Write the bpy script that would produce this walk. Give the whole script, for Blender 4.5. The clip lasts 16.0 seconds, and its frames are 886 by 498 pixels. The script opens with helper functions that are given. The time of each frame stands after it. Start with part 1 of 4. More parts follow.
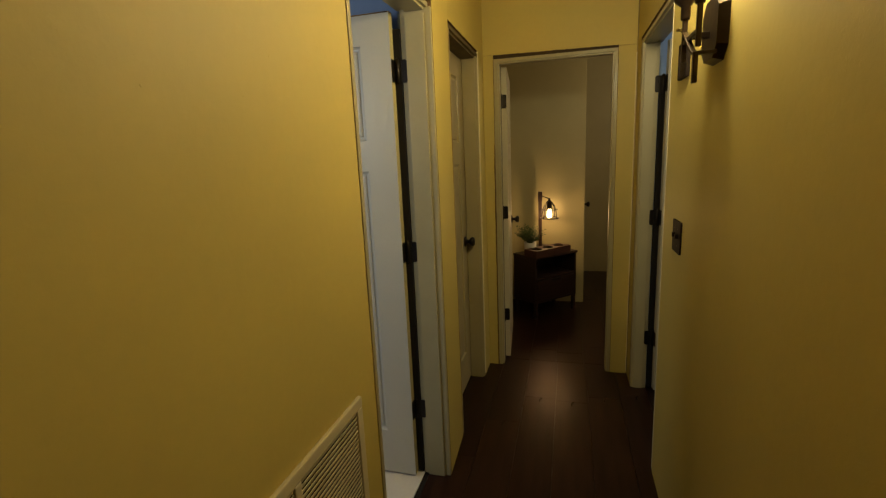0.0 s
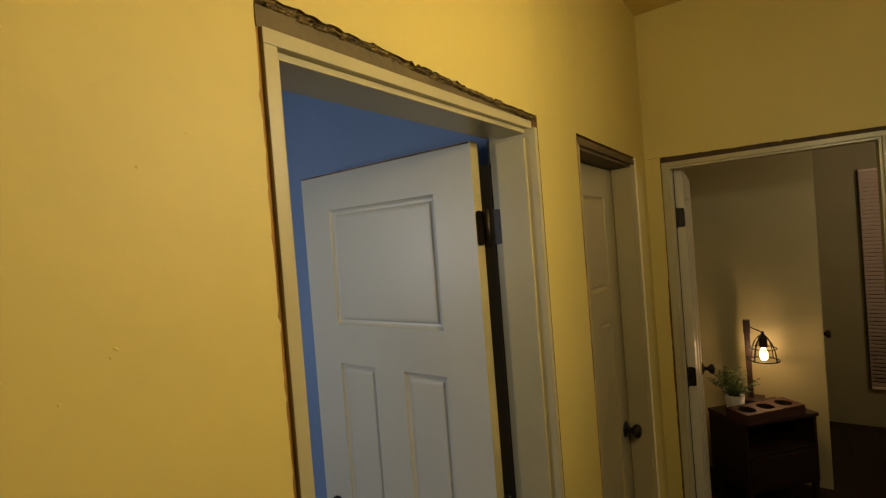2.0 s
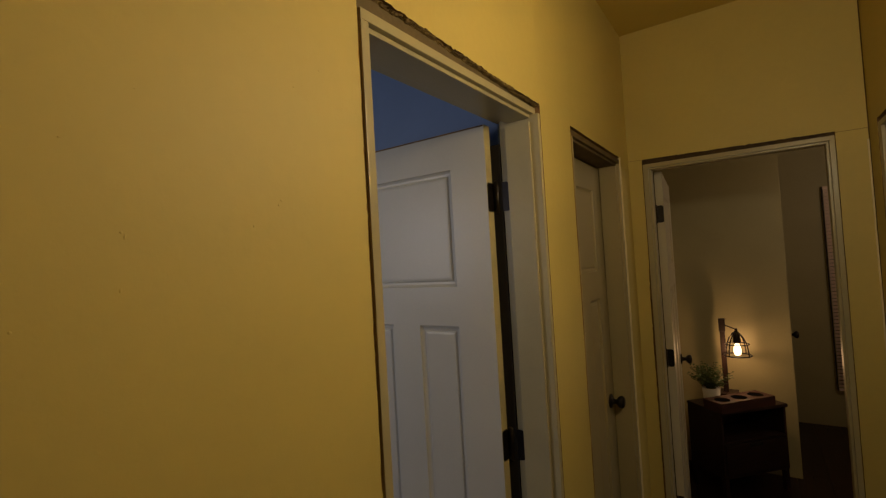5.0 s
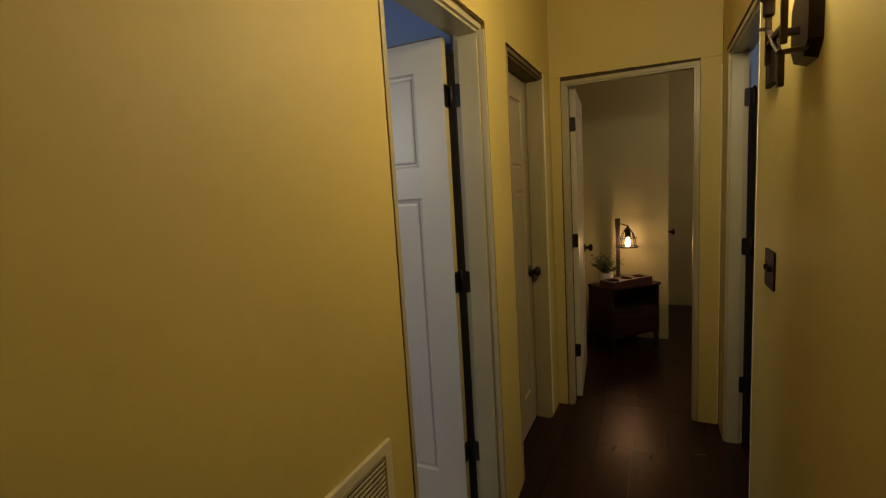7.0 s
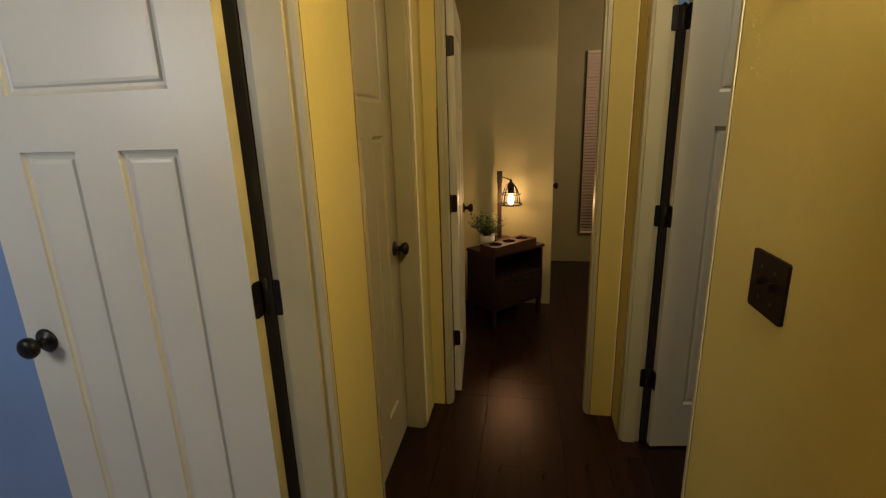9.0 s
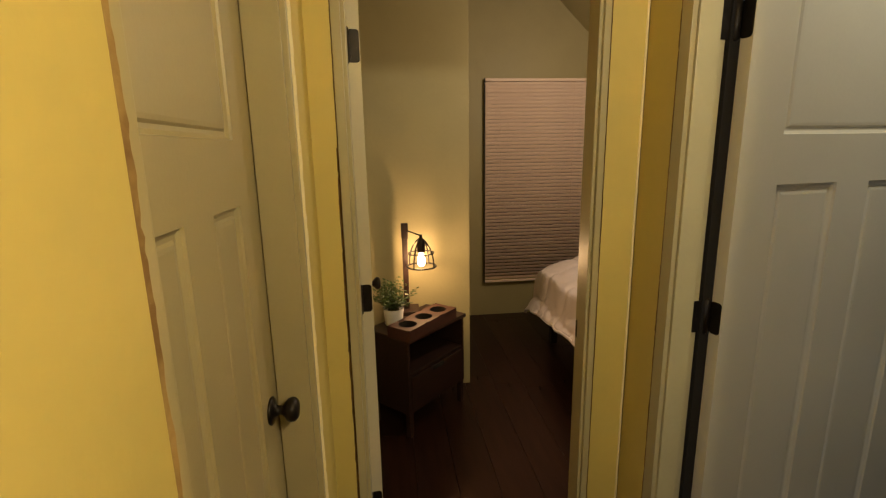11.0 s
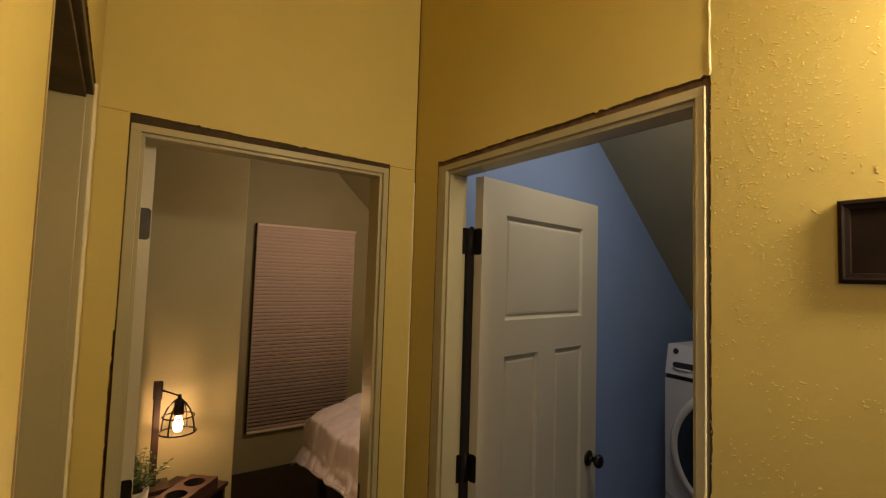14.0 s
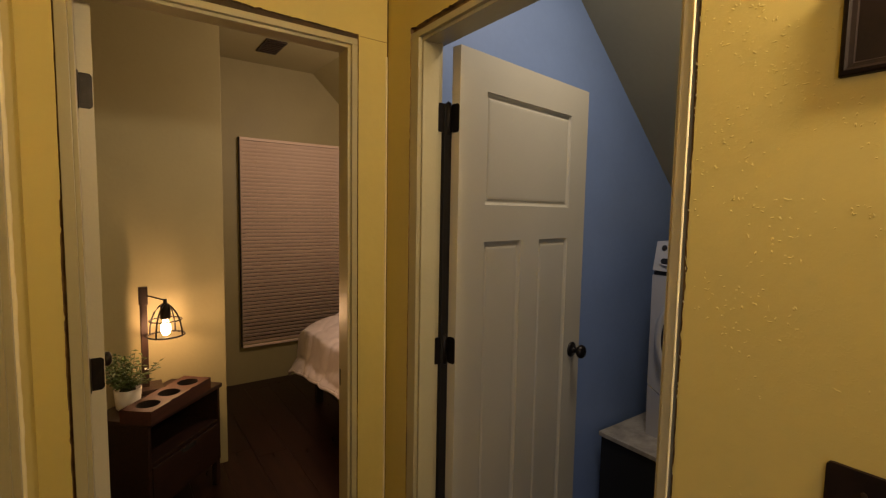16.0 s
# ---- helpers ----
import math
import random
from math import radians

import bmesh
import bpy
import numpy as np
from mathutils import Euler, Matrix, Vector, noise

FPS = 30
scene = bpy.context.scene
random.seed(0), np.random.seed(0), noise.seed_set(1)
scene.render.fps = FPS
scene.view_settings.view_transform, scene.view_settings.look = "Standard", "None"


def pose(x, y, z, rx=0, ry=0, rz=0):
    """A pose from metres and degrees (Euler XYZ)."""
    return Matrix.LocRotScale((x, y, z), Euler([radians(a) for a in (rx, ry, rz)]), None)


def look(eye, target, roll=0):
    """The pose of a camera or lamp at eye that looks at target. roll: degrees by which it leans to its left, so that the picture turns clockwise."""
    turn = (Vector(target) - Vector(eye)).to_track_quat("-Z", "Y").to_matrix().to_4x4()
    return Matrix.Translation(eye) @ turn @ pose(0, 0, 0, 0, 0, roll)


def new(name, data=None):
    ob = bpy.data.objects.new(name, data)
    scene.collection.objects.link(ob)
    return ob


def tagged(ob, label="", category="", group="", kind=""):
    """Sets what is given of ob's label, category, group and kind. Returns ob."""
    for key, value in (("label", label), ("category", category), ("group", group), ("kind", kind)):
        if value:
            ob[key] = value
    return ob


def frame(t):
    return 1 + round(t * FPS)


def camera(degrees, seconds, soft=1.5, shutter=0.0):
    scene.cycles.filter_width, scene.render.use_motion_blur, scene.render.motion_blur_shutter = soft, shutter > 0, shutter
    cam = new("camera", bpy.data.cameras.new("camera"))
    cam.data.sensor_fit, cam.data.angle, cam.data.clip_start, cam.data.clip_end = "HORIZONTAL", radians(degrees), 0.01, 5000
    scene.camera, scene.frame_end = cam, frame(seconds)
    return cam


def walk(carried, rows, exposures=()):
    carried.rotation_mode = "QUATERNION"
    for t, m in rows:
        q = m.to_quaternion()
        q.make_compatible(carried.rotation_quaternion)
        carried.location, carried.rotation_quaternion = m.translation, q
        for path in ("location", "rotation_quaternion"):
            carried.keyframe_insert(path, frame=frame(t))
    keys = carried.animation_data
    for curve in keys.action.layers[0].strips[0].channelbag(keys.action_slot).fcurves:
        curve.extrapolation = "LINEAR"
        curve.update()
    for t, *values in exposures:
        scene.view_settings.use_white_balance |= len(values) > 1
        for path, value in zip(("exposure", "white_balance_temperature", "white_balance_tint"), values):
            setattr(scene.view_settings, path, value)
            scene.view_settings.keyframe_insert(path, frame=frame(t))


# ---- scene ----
cam = camera(87.2, 16.0, soft=1.3)
PATH = [
    (0, (-0.021, 0.278, 1.474), (-0.542, 2.17, 1.087), -2.5),
    (0.5, (0.001, 0.606, 1.512), (-0.676, 2.456, 1.164), -3.3),
    (1, (-0.059, 0.846, 1.565), (-0.925, 2.631, 1.307), -4.0),
    (1.5, (-0.089, 1.046, 1.664), (-1.135, 2.744, 1.516), -4.9),
    (2, (-0.096, 1.106, 1.791), (-1.258, 2.734, 1.763), -4.5),
    (2.5, (-0.094, 1.085, 1.894), (-1.283, 2.692, 1.938), -4.2),
    (3, (-0.073, 1.037, 1.948), (-1.306, 2.601, 2.133), -3.8),
    (5.5, (-0.038, 0.773, 1.545), (-1.068, 2.487, 1.514), -3.3),
    (6, (-0.004, 0.62, 1.496), (-0.949, 2.377, 1.348), -3.5),
    (6.5, (0.043, 0.461, 1.461), (-0.864, 2.233, 1.275), -3.7),
    (7, (0.05, 0.407, 1.456), (-0.793, 2.203, 1.206), -3.5),
    (7.5, (0.023, 0.478, 1.466), (-0.692, 2.308, 1.092), -3.2),
    (8, (-0.025, 0.659, 1.46), (-0.578, 2.516, 0.965), -2.7),
    (10.5, (-0.244, 1.98, 1.468), (-0.243, 3.917, 0.972), -1.3),
    (11, (-0.36, 2.09, 1.529), (-0.143, 4.034, 1.113), -1.0),
    (11.5, (-0.483, 2.085, 1.591), (-0.075, 4.016, 1.268), -0.8),
    (12, (-0.503, 2.042, 1.645), (0.083, 3.942, 1.435), 0.5),
    (12.5, (-0.5, 1.998, 1.684), (0.277, 3.839, 1.601), 1.4),
    (13, (-0.503, 1.974, 1.714), (0.455, 3.729, 1.753), 2.0),
    (13.5, (-0.504, 1.959, 1.71), (0.581, 3.634, 1.829), 2.1),
    (14, (-0.502, 1.966, 1.696), (0.644, 3.601, 1.818), 1.8),
    (14.5, (-0.491, 1.983, 1.675), (0.657, 3.619, 1.746), 1.1),
    (15, (-0.481, 1.983, 1.659), (0.659, 3.627, 1.667), 0.8),
    (15.5, (-0.458, 1.978, 1.598), (0.685, 3.615, 1.486), 1.1),
    (16, (-0.396, 1.983, 1.529), (0.757, 3.609, 1.367), 1.0),
]
EXPOSURES = [  # seconds, stops, kelvin, tint
    (0, 0.36, 6900, 0), (1, 0.35, 6500, 2), (2, 0.02, 6500, 4), (3.2, -0.50, 6650, 9), (5.3, -0.58, 6700, 14), (6, -0.34, 6650, 12), (6.5, -0.13, 6600, 11), (7, 0.12, 6500, 9), (7.5, 0.33, 6550, 7),
    (8, 0.43, 6550, 6), (10.5, 1.3, 6500, 8), (11.5, 1.36, 6500, 7), (12, 1.2, 6500, 9), (12.5, 1.08, 6550, 10), (14, 0.72, 6700, 16), (15, 0.77, 6750, 18), (16, 1.0, 6750, 19)]
walk(cam, [(t, look(eye, target, roll)) for t, eye, target, roll in PATH], EXPOSURES)

# ---- world and lamps ----
world = bpy.data.worlds.new("night")
scene.world = world
world.use_nodes = True
world.node_tree.nodes["Background"].inputs[0].default_value = (0.02, 0.03, 0.06, 1)
world.node_tree.nodes["Background"].inputs[1].default_value = 0.15


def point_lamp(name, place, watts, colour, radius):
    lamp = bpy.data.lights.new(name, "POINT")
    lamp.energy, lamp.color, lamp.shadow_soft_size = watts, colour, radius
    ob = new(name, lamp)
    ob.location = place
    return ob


def area_lamp(name, eye, target, watts, colour, w, h):
    lamp = bpy.data.lights.new(name, "AREA")
    lamp.energy, lamp.color, lamp.shape, lamp.size, lamp.size_y = watts, colour, "RECTANGLE", w, h
    ob = new(name, lamp)
    ob.matrix_world = look(eye, target)
    return ob


WARM = (1.0, 0.83, 0.52)
for y in (1.67, 1.83):
    point_lamp("sconce_light", (0.266, y, 2.10), 8.3, WARM, 0.06)
point_lamp("bedside_light", (-0.196, 4.688, 0.896), 2.5, (1.0, 0.57, 0.26), 0.02)
# Added source out of view for back wall, blind and bed; no fixture built.
point_lamp("unseen_bedroom_light", (1.08, 4.46, 2.10), 11.5, (1.0, 0.77, 0.57), 0.06)
area_lamp("bathroom_light", (-1.75, 0.80, 1.75), (-0.95, 2.1, 1.2), 7.0, (0.95, 0.95, 1.0), 0.6, 0.6)
area_lamp("laundry_ceiling_light", (1.0, 2.75, 2.70), (1.0, 2.75, 0.0), 4.8, (1.0, 0.91, 0.76), 0.3, 0.3)

# ---- materials ----
def node_material(name, colour, rough=0.6, metal=0.0, mottling=0.08, scale=3.0, bump=0.1, bump_scale=60.0, coat=0.0, second=None, stretch=(1, 1, 1)):
    """A procedural surface: two scales of tone variation and a fine relief."""
    m = bpy.data.materials.new(name)
    m.use_nodes = True
    nt = m.node_tree
    b = nt.nodes["Principled BSDF"]
    b.inputs["Metallic"].default_value = metal
    b.inputs["Coat Weight"].default_value = coat
    co = nt.nodes.new("ShaderNodeTexCoord")
    mp = nt.nodes.new("ShaderNodeMapping")
    mp.inputs["Scale"].default_value = stretch
    nt.links.new(co.outputs["Object"], mp.inputs[0])
    big = nt.nodes.new("ShaderNodeTexNoise")
    big.inputs["Scale"].default_value, big.inputs["Detail"].default_value = scale, 4
    fine = nt.nodes.new("ShaderNodeTexNoise")
    fine.inputs["Scale"].default_value, fine.inputs["Detail"].default_value = bump_scale, 3
    for n in (big, fine):
        nt.links.new(mp.outputs[0], n.inputs["Vector"])
    mix = nt.nodes.new("ShaderNodeMix")
    mix.data_type = "RGBA"
    dark = second or tuple(c * (1 - 2 * mottling) for c in colour)
    mix.inputs[6].default_value, mix.inputs[7].default_value = (*dark, 1), (*colour, 1)
    ramp = nt.nodes.new("ShaderNodeMapRange")
    ramp.inputs[1].default_value, ramp.inputs[2].default_value = 0.3, 0.62
    add = nt.nodes.new("ShaderNodeMath")
    add.operation = "MULTIPLY_ADD"
    add.inputs[1].default_value = 0.25
    nt.links.new(fine.outputs["Fac"], add.inputs[0])
    sub = nt.nodes.new("ShaderNodeMath")
    sub.operation = "ADD"
    sub.inputs[1].default_value = -0.125
    nt.links.new(big.outputs["Fac"], sub.inputs[0])
    nt.links.new(sub.outputs[0], add.inputs[2])
    nt.links.new(add.outputs[0], ramp.inputs[0])
    nt.links.new(ramp.outputs[0], mix.inputs[0])
    nt.links.new(mix.outputs[2], b.inputs["Base Color"])
    rr = nt.nodes.new("ShaderNodeMapRange")
    rr.inputs[3].default_value, rr.inputs[4].default_value = max(0.02, rough - 0.06), min(1, rough + 0.06)
    nt.links.new(big.outputs["Fac"], rr.inputs[0])
    nt.links.new(rr.outputs[0], b.inputs["Roughness"])
    bp = nt.nodes.new("ShaderNodeBump")
    bp.inputs["Strength"].default_value, bp.inputs["Distance"].default_value = bump, 0.004
    nt.links.new(fine.outputs["Fac"], bp.inputs["Height"])
    nt.links.new(bp.outputs[0], b.inputs["Normal"])
    return m


def spatter_paint(name, colour, amount):
    """Wall paint over a sprayed texture of small raised blobs and worms."""
    m = node_material(name, colour, 0.58, mottling=0.04, scale=1.6, bump=0.12, bump_scale=45)
    nt = m.node_tree
    b = nt.nodes["Principled BSDF"]
    old = b.inputs["Normal"].links[0].from_node
    co = nt.nodes.new("ShaderNodeTexCoord")
    warp = nt.nodes.new("ShaderNodeTexNoise")
    warp.inputs["Scale"].default_value, warp.inputs["Detail"].default_value, warp.inputs["Distortion"].default_value = 105, 1.0, 1.6
    nt.links.new(co.outputs["Object"], warp.inputs["Vector"])
    blobs = nt.nodes.new("ShaderNodeMapRange")
    blobs.interpolation_type = "SMOOTHSTEP"
    blobs.inputs[1].default_value, blobs.inputs[2].default_value = 0.60, 0.68
    nt.links.new(warp.outputs["Fac"], blobs.inputs[0])
    patch = nt.nodes.new("ShaderNodeTexNoise")
    patch.inputs["Scale"].default_value = 4.0
    nt.links.new(co.outputs["Object"], patch.inputs["Vector"])
    pr = nt.nodes.new("ShaderNodeMapRange")
    pr.inputs[1].default_value, pr.inputs[2].default_value = 0.42, 0.58
    nt.links.new(patch.outputs["Fac"], pr.inputs[0])
    mul = nt.nodes.new("ShaderNodeMath")
    mul.operation = "MULTIPLY"
    nt.links.new(blobs.outputs[0], mul.inputs[0])
    nt.links.new(pr.outputs[0], mul.inputs[1])
    bp = nt.nodes.new("ShaderNodeBump")
    bp.inputs["Strength"].default_value, bp.inputs["Distance"].default_value = amount, 0.006
    nt.links.new(mul.outputs[0], bp.inputs["Height"])
    nt.links.new(old.outputs[0], bp.inputs["Normal"])
    nt.links.new(bp.outputs[0], b.inputs["Normal"])
    return m


def plank_material(name, dark, light, rough):
    """Wood laminate: long grain, tone varied from board to board."""
    m = node_material(name, light, rough, mottling=0.2, scale=5, bump=0.12, bump_scale=70, second=dark, stretch=(5, 0.6, 5))
    nt = m.node_tree
    b = nt.nodes["Principled BSDF"]
    src = b.inputs["Base Color"].links[0].from_socket
    info = nt.nodes.new("ShaderNodeObjectInfo")
    val = nt.nodes.new("ShaderNodeMapRange")
    val.inputs[3].default_value, val.inputs[4].default_value = 0.75, 1.25
    nt.links.new(info.outputs["Random"], val.inputs[0])
    hsv = nt.nodes.new("ShaderNodeHueSaturation")
    nt.links.new(val.outputs[0], hsv.inputs["Value"])
    nt.links.new(src, hsv.inputs["Color"])
    nt.links.new(hsv.outputs[0], b.inputs["Base Color"])
    b.inputs["Specular Tint"].default_value = (1.0, 0.60, 0.52, 1)
    b.inputs["Specular IOR Level"].default_value = 0.35
    return m


def glow(name, colour, strength):
    m = bpy.data.materials.new(name)
    m.use_nodes = True
    b = m.node_tree.nodes["Principled BSDF"]
    b.inputs["Base Color"].default_value = (*colour, 1)
    b.inputs["Emission Color"].default_value = (*colour, 1)
    b.inputs["Emission Strength"].default_value = strength
    return m


def glass(name, colour, rough=0.02):
    m = bpy.data.materials.new(name)
    m.use_nodes = True
    b = m.node_tree.nodes["Principled BSDF"]
    b.inputs["Base Color"].default_value = (*colour, 1)
    b.inputs["Roughness"].default_value = rough
    b.inputs["Transmission Weight"].default_value = 1.0
    return m


YELLOW = (0.545, 0.440, 0.138)
M_YELLOW = spatter_paint("mustard_wall_paint", YELLOW, 0.03)
M_YELLOW_TEX = spatter_paint("mustard_spatter_paint", YELLOW, 0.07)
M_CEIL = spatter_paint("mustard_ceiling_paint", (0.52, 0.39, 0.085), 0.12)
M_BLUE = node_material("blue_wall_paint", (0.215, 0.308, 0.50), 0.55, mottling=0.04, bump=0.1, bump_scale=40)
M_BED_WALL = node_material("olive_beige_wall_paint", (0.41, 0.362, 0.195), 0.5, mottling=0.04, bump=0.15, bump_scale=50)
M_SLOPE = node_material("olive_grey_ceiling_paint", (0.42, 0.355, 0.21), 0.6, mottling=0.05, bump=0.1, bump_scale=40)
M_TRIM = node_material("cream_trim_paint", (0.40, 0.355, 0.215), 0.35, mottling=0.04, scale=6, bump=0.06, bump_scale=90)
M_DOOR = node_material("white_door_paint", (0.60, 0.57, 0.48), 0.38, mottling=0.03, scale=3, bump=0.06, bump_scale=120)
M_DOOR_D = node_material("cream_door_paint", (0.56, 0.51, 0.375), 0.4, mottling=0.03, scale=3, bump=0.06, bump_scale=120)
# Darker and yellower than the other door colours; closet door and its frame.
M_DOOR_B = node_material("dark_olive_cream_door", (0.36, 0.31, 0.175), 0.4, mottling=0.04, scale=3, bump=0.06, bump_scale=120)
M_EDGE = node_material("yellowed_door_edge", (0.50, 0.43, 0.22), 0.5, mottling=0.1, scale=10)
M_RAW = node_material("raw_gypsum_edge", (0.22, 0.13, 0.06), 0.9, mottling=0.3, scale=40, bump=0.8, bump_scale=160)
M_GYPSUM = node_material("torn_gypsum_paper", (0.24, 0.165, 0.055), 0.95, second=(0.055, 0.034, 0.012), scale=24, bump=1.0, bump_scale=110, stretch=(4, 0.8, 5))
M_STUD = node_material("rough_stud_wood", (0.22, 0.125, 0.045), 0.9, mottling=0.3, scale=20, bump=0.6, bump_scale=90)
M_SHIM = node_material("orange_shim_wood", (0.34, 0.18, 0.042), 0.8, second=(0.15, 0.072, 0.018), scale=9, bump=0.4, bump_scale=70, stretch=(6, 6, 0.7))
M_CHIP = node_material("chipped_cream_paint", (0.72, 0.62, 0.36), 0.7, mottling=0.12, scale=40, bump=0.4, bump_scale=120)
M_HEAD = node_material("brown_head_wood", (0.125, 0.088, 0.038), 0.7, mottling=0.2, scale=12, bump=0.2, bump_scale=80)
# Wood colour darkened to carry the shade of a deep gap.
M_SHADED_WOOD = node_material("shaded_gap_wood", (0.060, 0.034, 0.012), 0.8, mottling=0.25, scale=14, bump=0.4, bump_scale=90)
M_BEAD = node_material("caulk_bead", (0.74, 0.66, 0.42), 0.5, mottling=0.05, bump=0.2)
M_BLACK = node_material("oil_rubbed_black_metal", (0.022, 0.017, 0.014), 0.38, metal=0.6, mottling=0.2, scale=20, bump=0.05)
M_BRONZE = node_material("dark_bronze_metal", (0.05, 0.032, 0.022), 0.42, metal=0.7, mottling=0.2, scale=15, bump=0.1)
M_PLATE = node_material("dark_brown_wood_plate", (0.012, 0.006, 0.004), 0.6, mottling=0.2, scale=30, bump=0.1)
M_SCREW = node_material("blackened_screw", (0.04, 0.034, 0.03), 0.5, metal=1.0, bump=0.05)
M_PLATE.node_tree.nodes["Principled BSDF"].inputs["Specular IOR Level"].default_value = 0.15
M_TORN = node_material("torn_ochre_paper", (0.17, 0.095, 0.03), 0.9, second=(0.36, 0.24, 0.085), scale=12, bump=0.3, bump_scale=90)
M_NIGHT_PANE = node_material("dusty_night_pane", (0.010, 0.009, 0.010), 0.75, mottling=0.2, scale=6, bump=0.05)
M_NIGHT_PANE.node_tree.nodes["Principled BSDF"].inputs["Specular IOR Level"].default_value = 0.1
M_FLOOR = plank_material("dark_laminate", (0.009, 0.004, 0.0025), (0.022, 0.009, 0.006), 0.30)
M_SUB = node_material("dark_underlay", (0.010, 0.006, 0.005), 0.9)
M_TILE = node_material("white_floor_tile", (0.70, 0.66, 0.62), 0.3, mottling=0.05, bump=0.03)
M_WALNUT = node_material("dark_walnut", (0.026, 0.010, 0.006), 0.5, second=(0.010, 0.004, 0.003), scale=7, bump=0.1, bump_scale=60, stretch=(1, 9, 9))
M_BOXWOOD = node_material("reddish_stained_wood", (0.056, 0.016, 0.010), 0.6, second=(0.034, 0.010, 0.006), scale=8, bump=0.1, bump_scale=60, stretch=(1, 9, 9))
M_POST = node_material("lamp_post_wood", (0.026, 0.009, 0.005), 0.55, second=(0.011, 0.004, 0.003), scale=8, bump=0.1, stretch=(9, 9, 1))
M_POT = node_material("white_ceramic", (0.74, 0.71, 0.66), 0.3, mottling=0.03, bump=0.03)
M_SOIL = node_material("potting_soil", (0.03, 0.02, 0.012), 0.95, bump=0.8)
M_LEAF = node_material("green_leaf", (0.075, 0.13, 0.03), 0.5, second=(0.03, 0.06, 0.015), scale=30, bump=0.1)
M_STEM = node_material("stem", (0.09, 0.10, 0.03), 0.6)
M_SLAT = node_material("pinkish_beige_blind", (0.90, 0.71, 0.60), 0.45, mottling=0.03, bump=0.05)
M_SHEET = node_material("pale_pink_comforter", (0.86, 0.77, 0.81), 0.38, mottling=0.03, scale=5, bump=0.12, bump_scale=35)
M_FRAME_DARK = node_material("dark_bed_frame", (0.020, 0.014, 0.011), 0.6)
M_WASHER = node_material("silver_enamel", (0.55, 0.55, 0.57), 0.3, metal=0.15, mottling=0.02, bump=0.02)
M_WASHER_DARK = node_material("dark_plastic", (0.02, 0.02, 0.025), 0.3, bump=0.02)
M_DGLASS = node_material("dark_glass_door", (0.012, 0.014, 0.02), 0.08, coat=0.6, bump=0.0)
M_BOARD = node_material("worn_platform_board", (0.40, 0.36, 0.30), 0.7, mottling=0.2, scale=12, bump=0.3)
M_BLACKBOX = node_material("black_painted_panel", (0.010, 0.010, 0.012), 0.7, bump=0.1)
M_JUG = node_material("yellow_plastic", (0.75, 0.55, 0.03), 0.3, bump=0.02)
M_CUP = glass("clear_plastic_cup", (0.9, 0.92, 0.95), 0.1)
M_BULB = glow("bulb_glow", (1.0, 0.72, 0.40), 7.0)
M_SHADE = glow("frosted_sconce_glass", (1.0, 0.78, 0.5), 3.0)
M_VENT = node_material("cream_vent_paint", (0.62, 0.55, 0.38), 0.4, mottling=0.05, bump=0.05)
# Near-black for gaps, slots and voids that only shade darkens.
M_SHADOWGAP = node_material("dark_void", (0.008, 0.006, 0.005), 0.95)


# ---- building helpers ----
def mesh_ob(name, bm, mats, parent=None, label="", smooth=False):
    me = bpy.data.meshes.new(name)
    bm.to_mesh(me)
    bm.free()
    for m in mats if isinstance(mats, (list, tuple)) else [mats]:
        me.materials.append(m)
    if smooth:
        for p in me.polygons:
            p.use_smooth = True
    ob = new(name, me)
    if parent is not None:
        ob.parent = parent
    if label:
        ob["label"] = label
    return ob


def part(name, bm, material, parent, label="", smooth=False):
    return mesh_ob(name, bm, material, parent, label, smooth)


def empty(name, place=(0, 0, 0), rz=0.0):
    ob = new(name)
    ob.matrix_basis = pose(*place, 0, 0, rz)
    return ob


def add_box(bm, x0, y0, z0, x1, y1, z1, bevel=0.0, mat=0):
    r = bmesh.ops.create_cube(bm, size=1.0, matrix=Matrix.LocRotScale(((x0 + x1) / 2, (y0 + y1) / 2, (z0 + z1) / 2), None, (abs(x1 - x0), abs(y1 - y0), abs(z1 - z0))))
    faces = {f for v in r["verts"] for f in v.link_faces}
    if mat:
        for f in faces:
            f.material_index = mat
    if bevel:
        edges = list({e for v in r["verts"] for e in v.link_edges})
        bmesh.ops.bevel(bm, geom=edges, offset=bevel, segments=2, profile=0.6, affect="EDGES")


def box(x0, y0, z0, x1, y1, z1, bevel=0.0):
    bm = bmesh.new()
    add_box(bm, x0, y0, z0, x1, y1, z1, bevel)
    return bm


def add_lathe(bm, profile, m=None, seg=24):
    """Turn a list of (radius, height) about z; closed where the radius is 0."""
    m = m or Matrix()
    rings = []
    for r, h in profile:
        if r < 1e-6:
            rings.append([bm.verts.new(m @ Vector((0, 0, h)))])
        else:
            rings.append([bm.verts.new(m @ Vector((r * math.cos(2 * math.pi * i / seg), r * math.sin(2 * math.pi * i / seg), h))) for i in range(seg)])
    for a, b in zip(rings, rings[1:]):
        for i in range(seg):
            k = (i + 1) % seg
            if len(a) == 1 and len(b) == 1:
                continue
            if len(a) == 1:
                bm.faces.new((a[0], b[i], b[k]))
            elif len(b) == 1:
                bm.faces.new((a[i], a[k], b[0]))
            else:
                bm.faces.new((a[i], a[k], b[k], b[i]))


def lathe(profile, m=None, seg=24):
    bm = bmesh.new()
    add_lathe(bm, profile, m, seg)
    bmesh.ops.recalc_face_normals(bm, faces=bm.faces)
    return bm


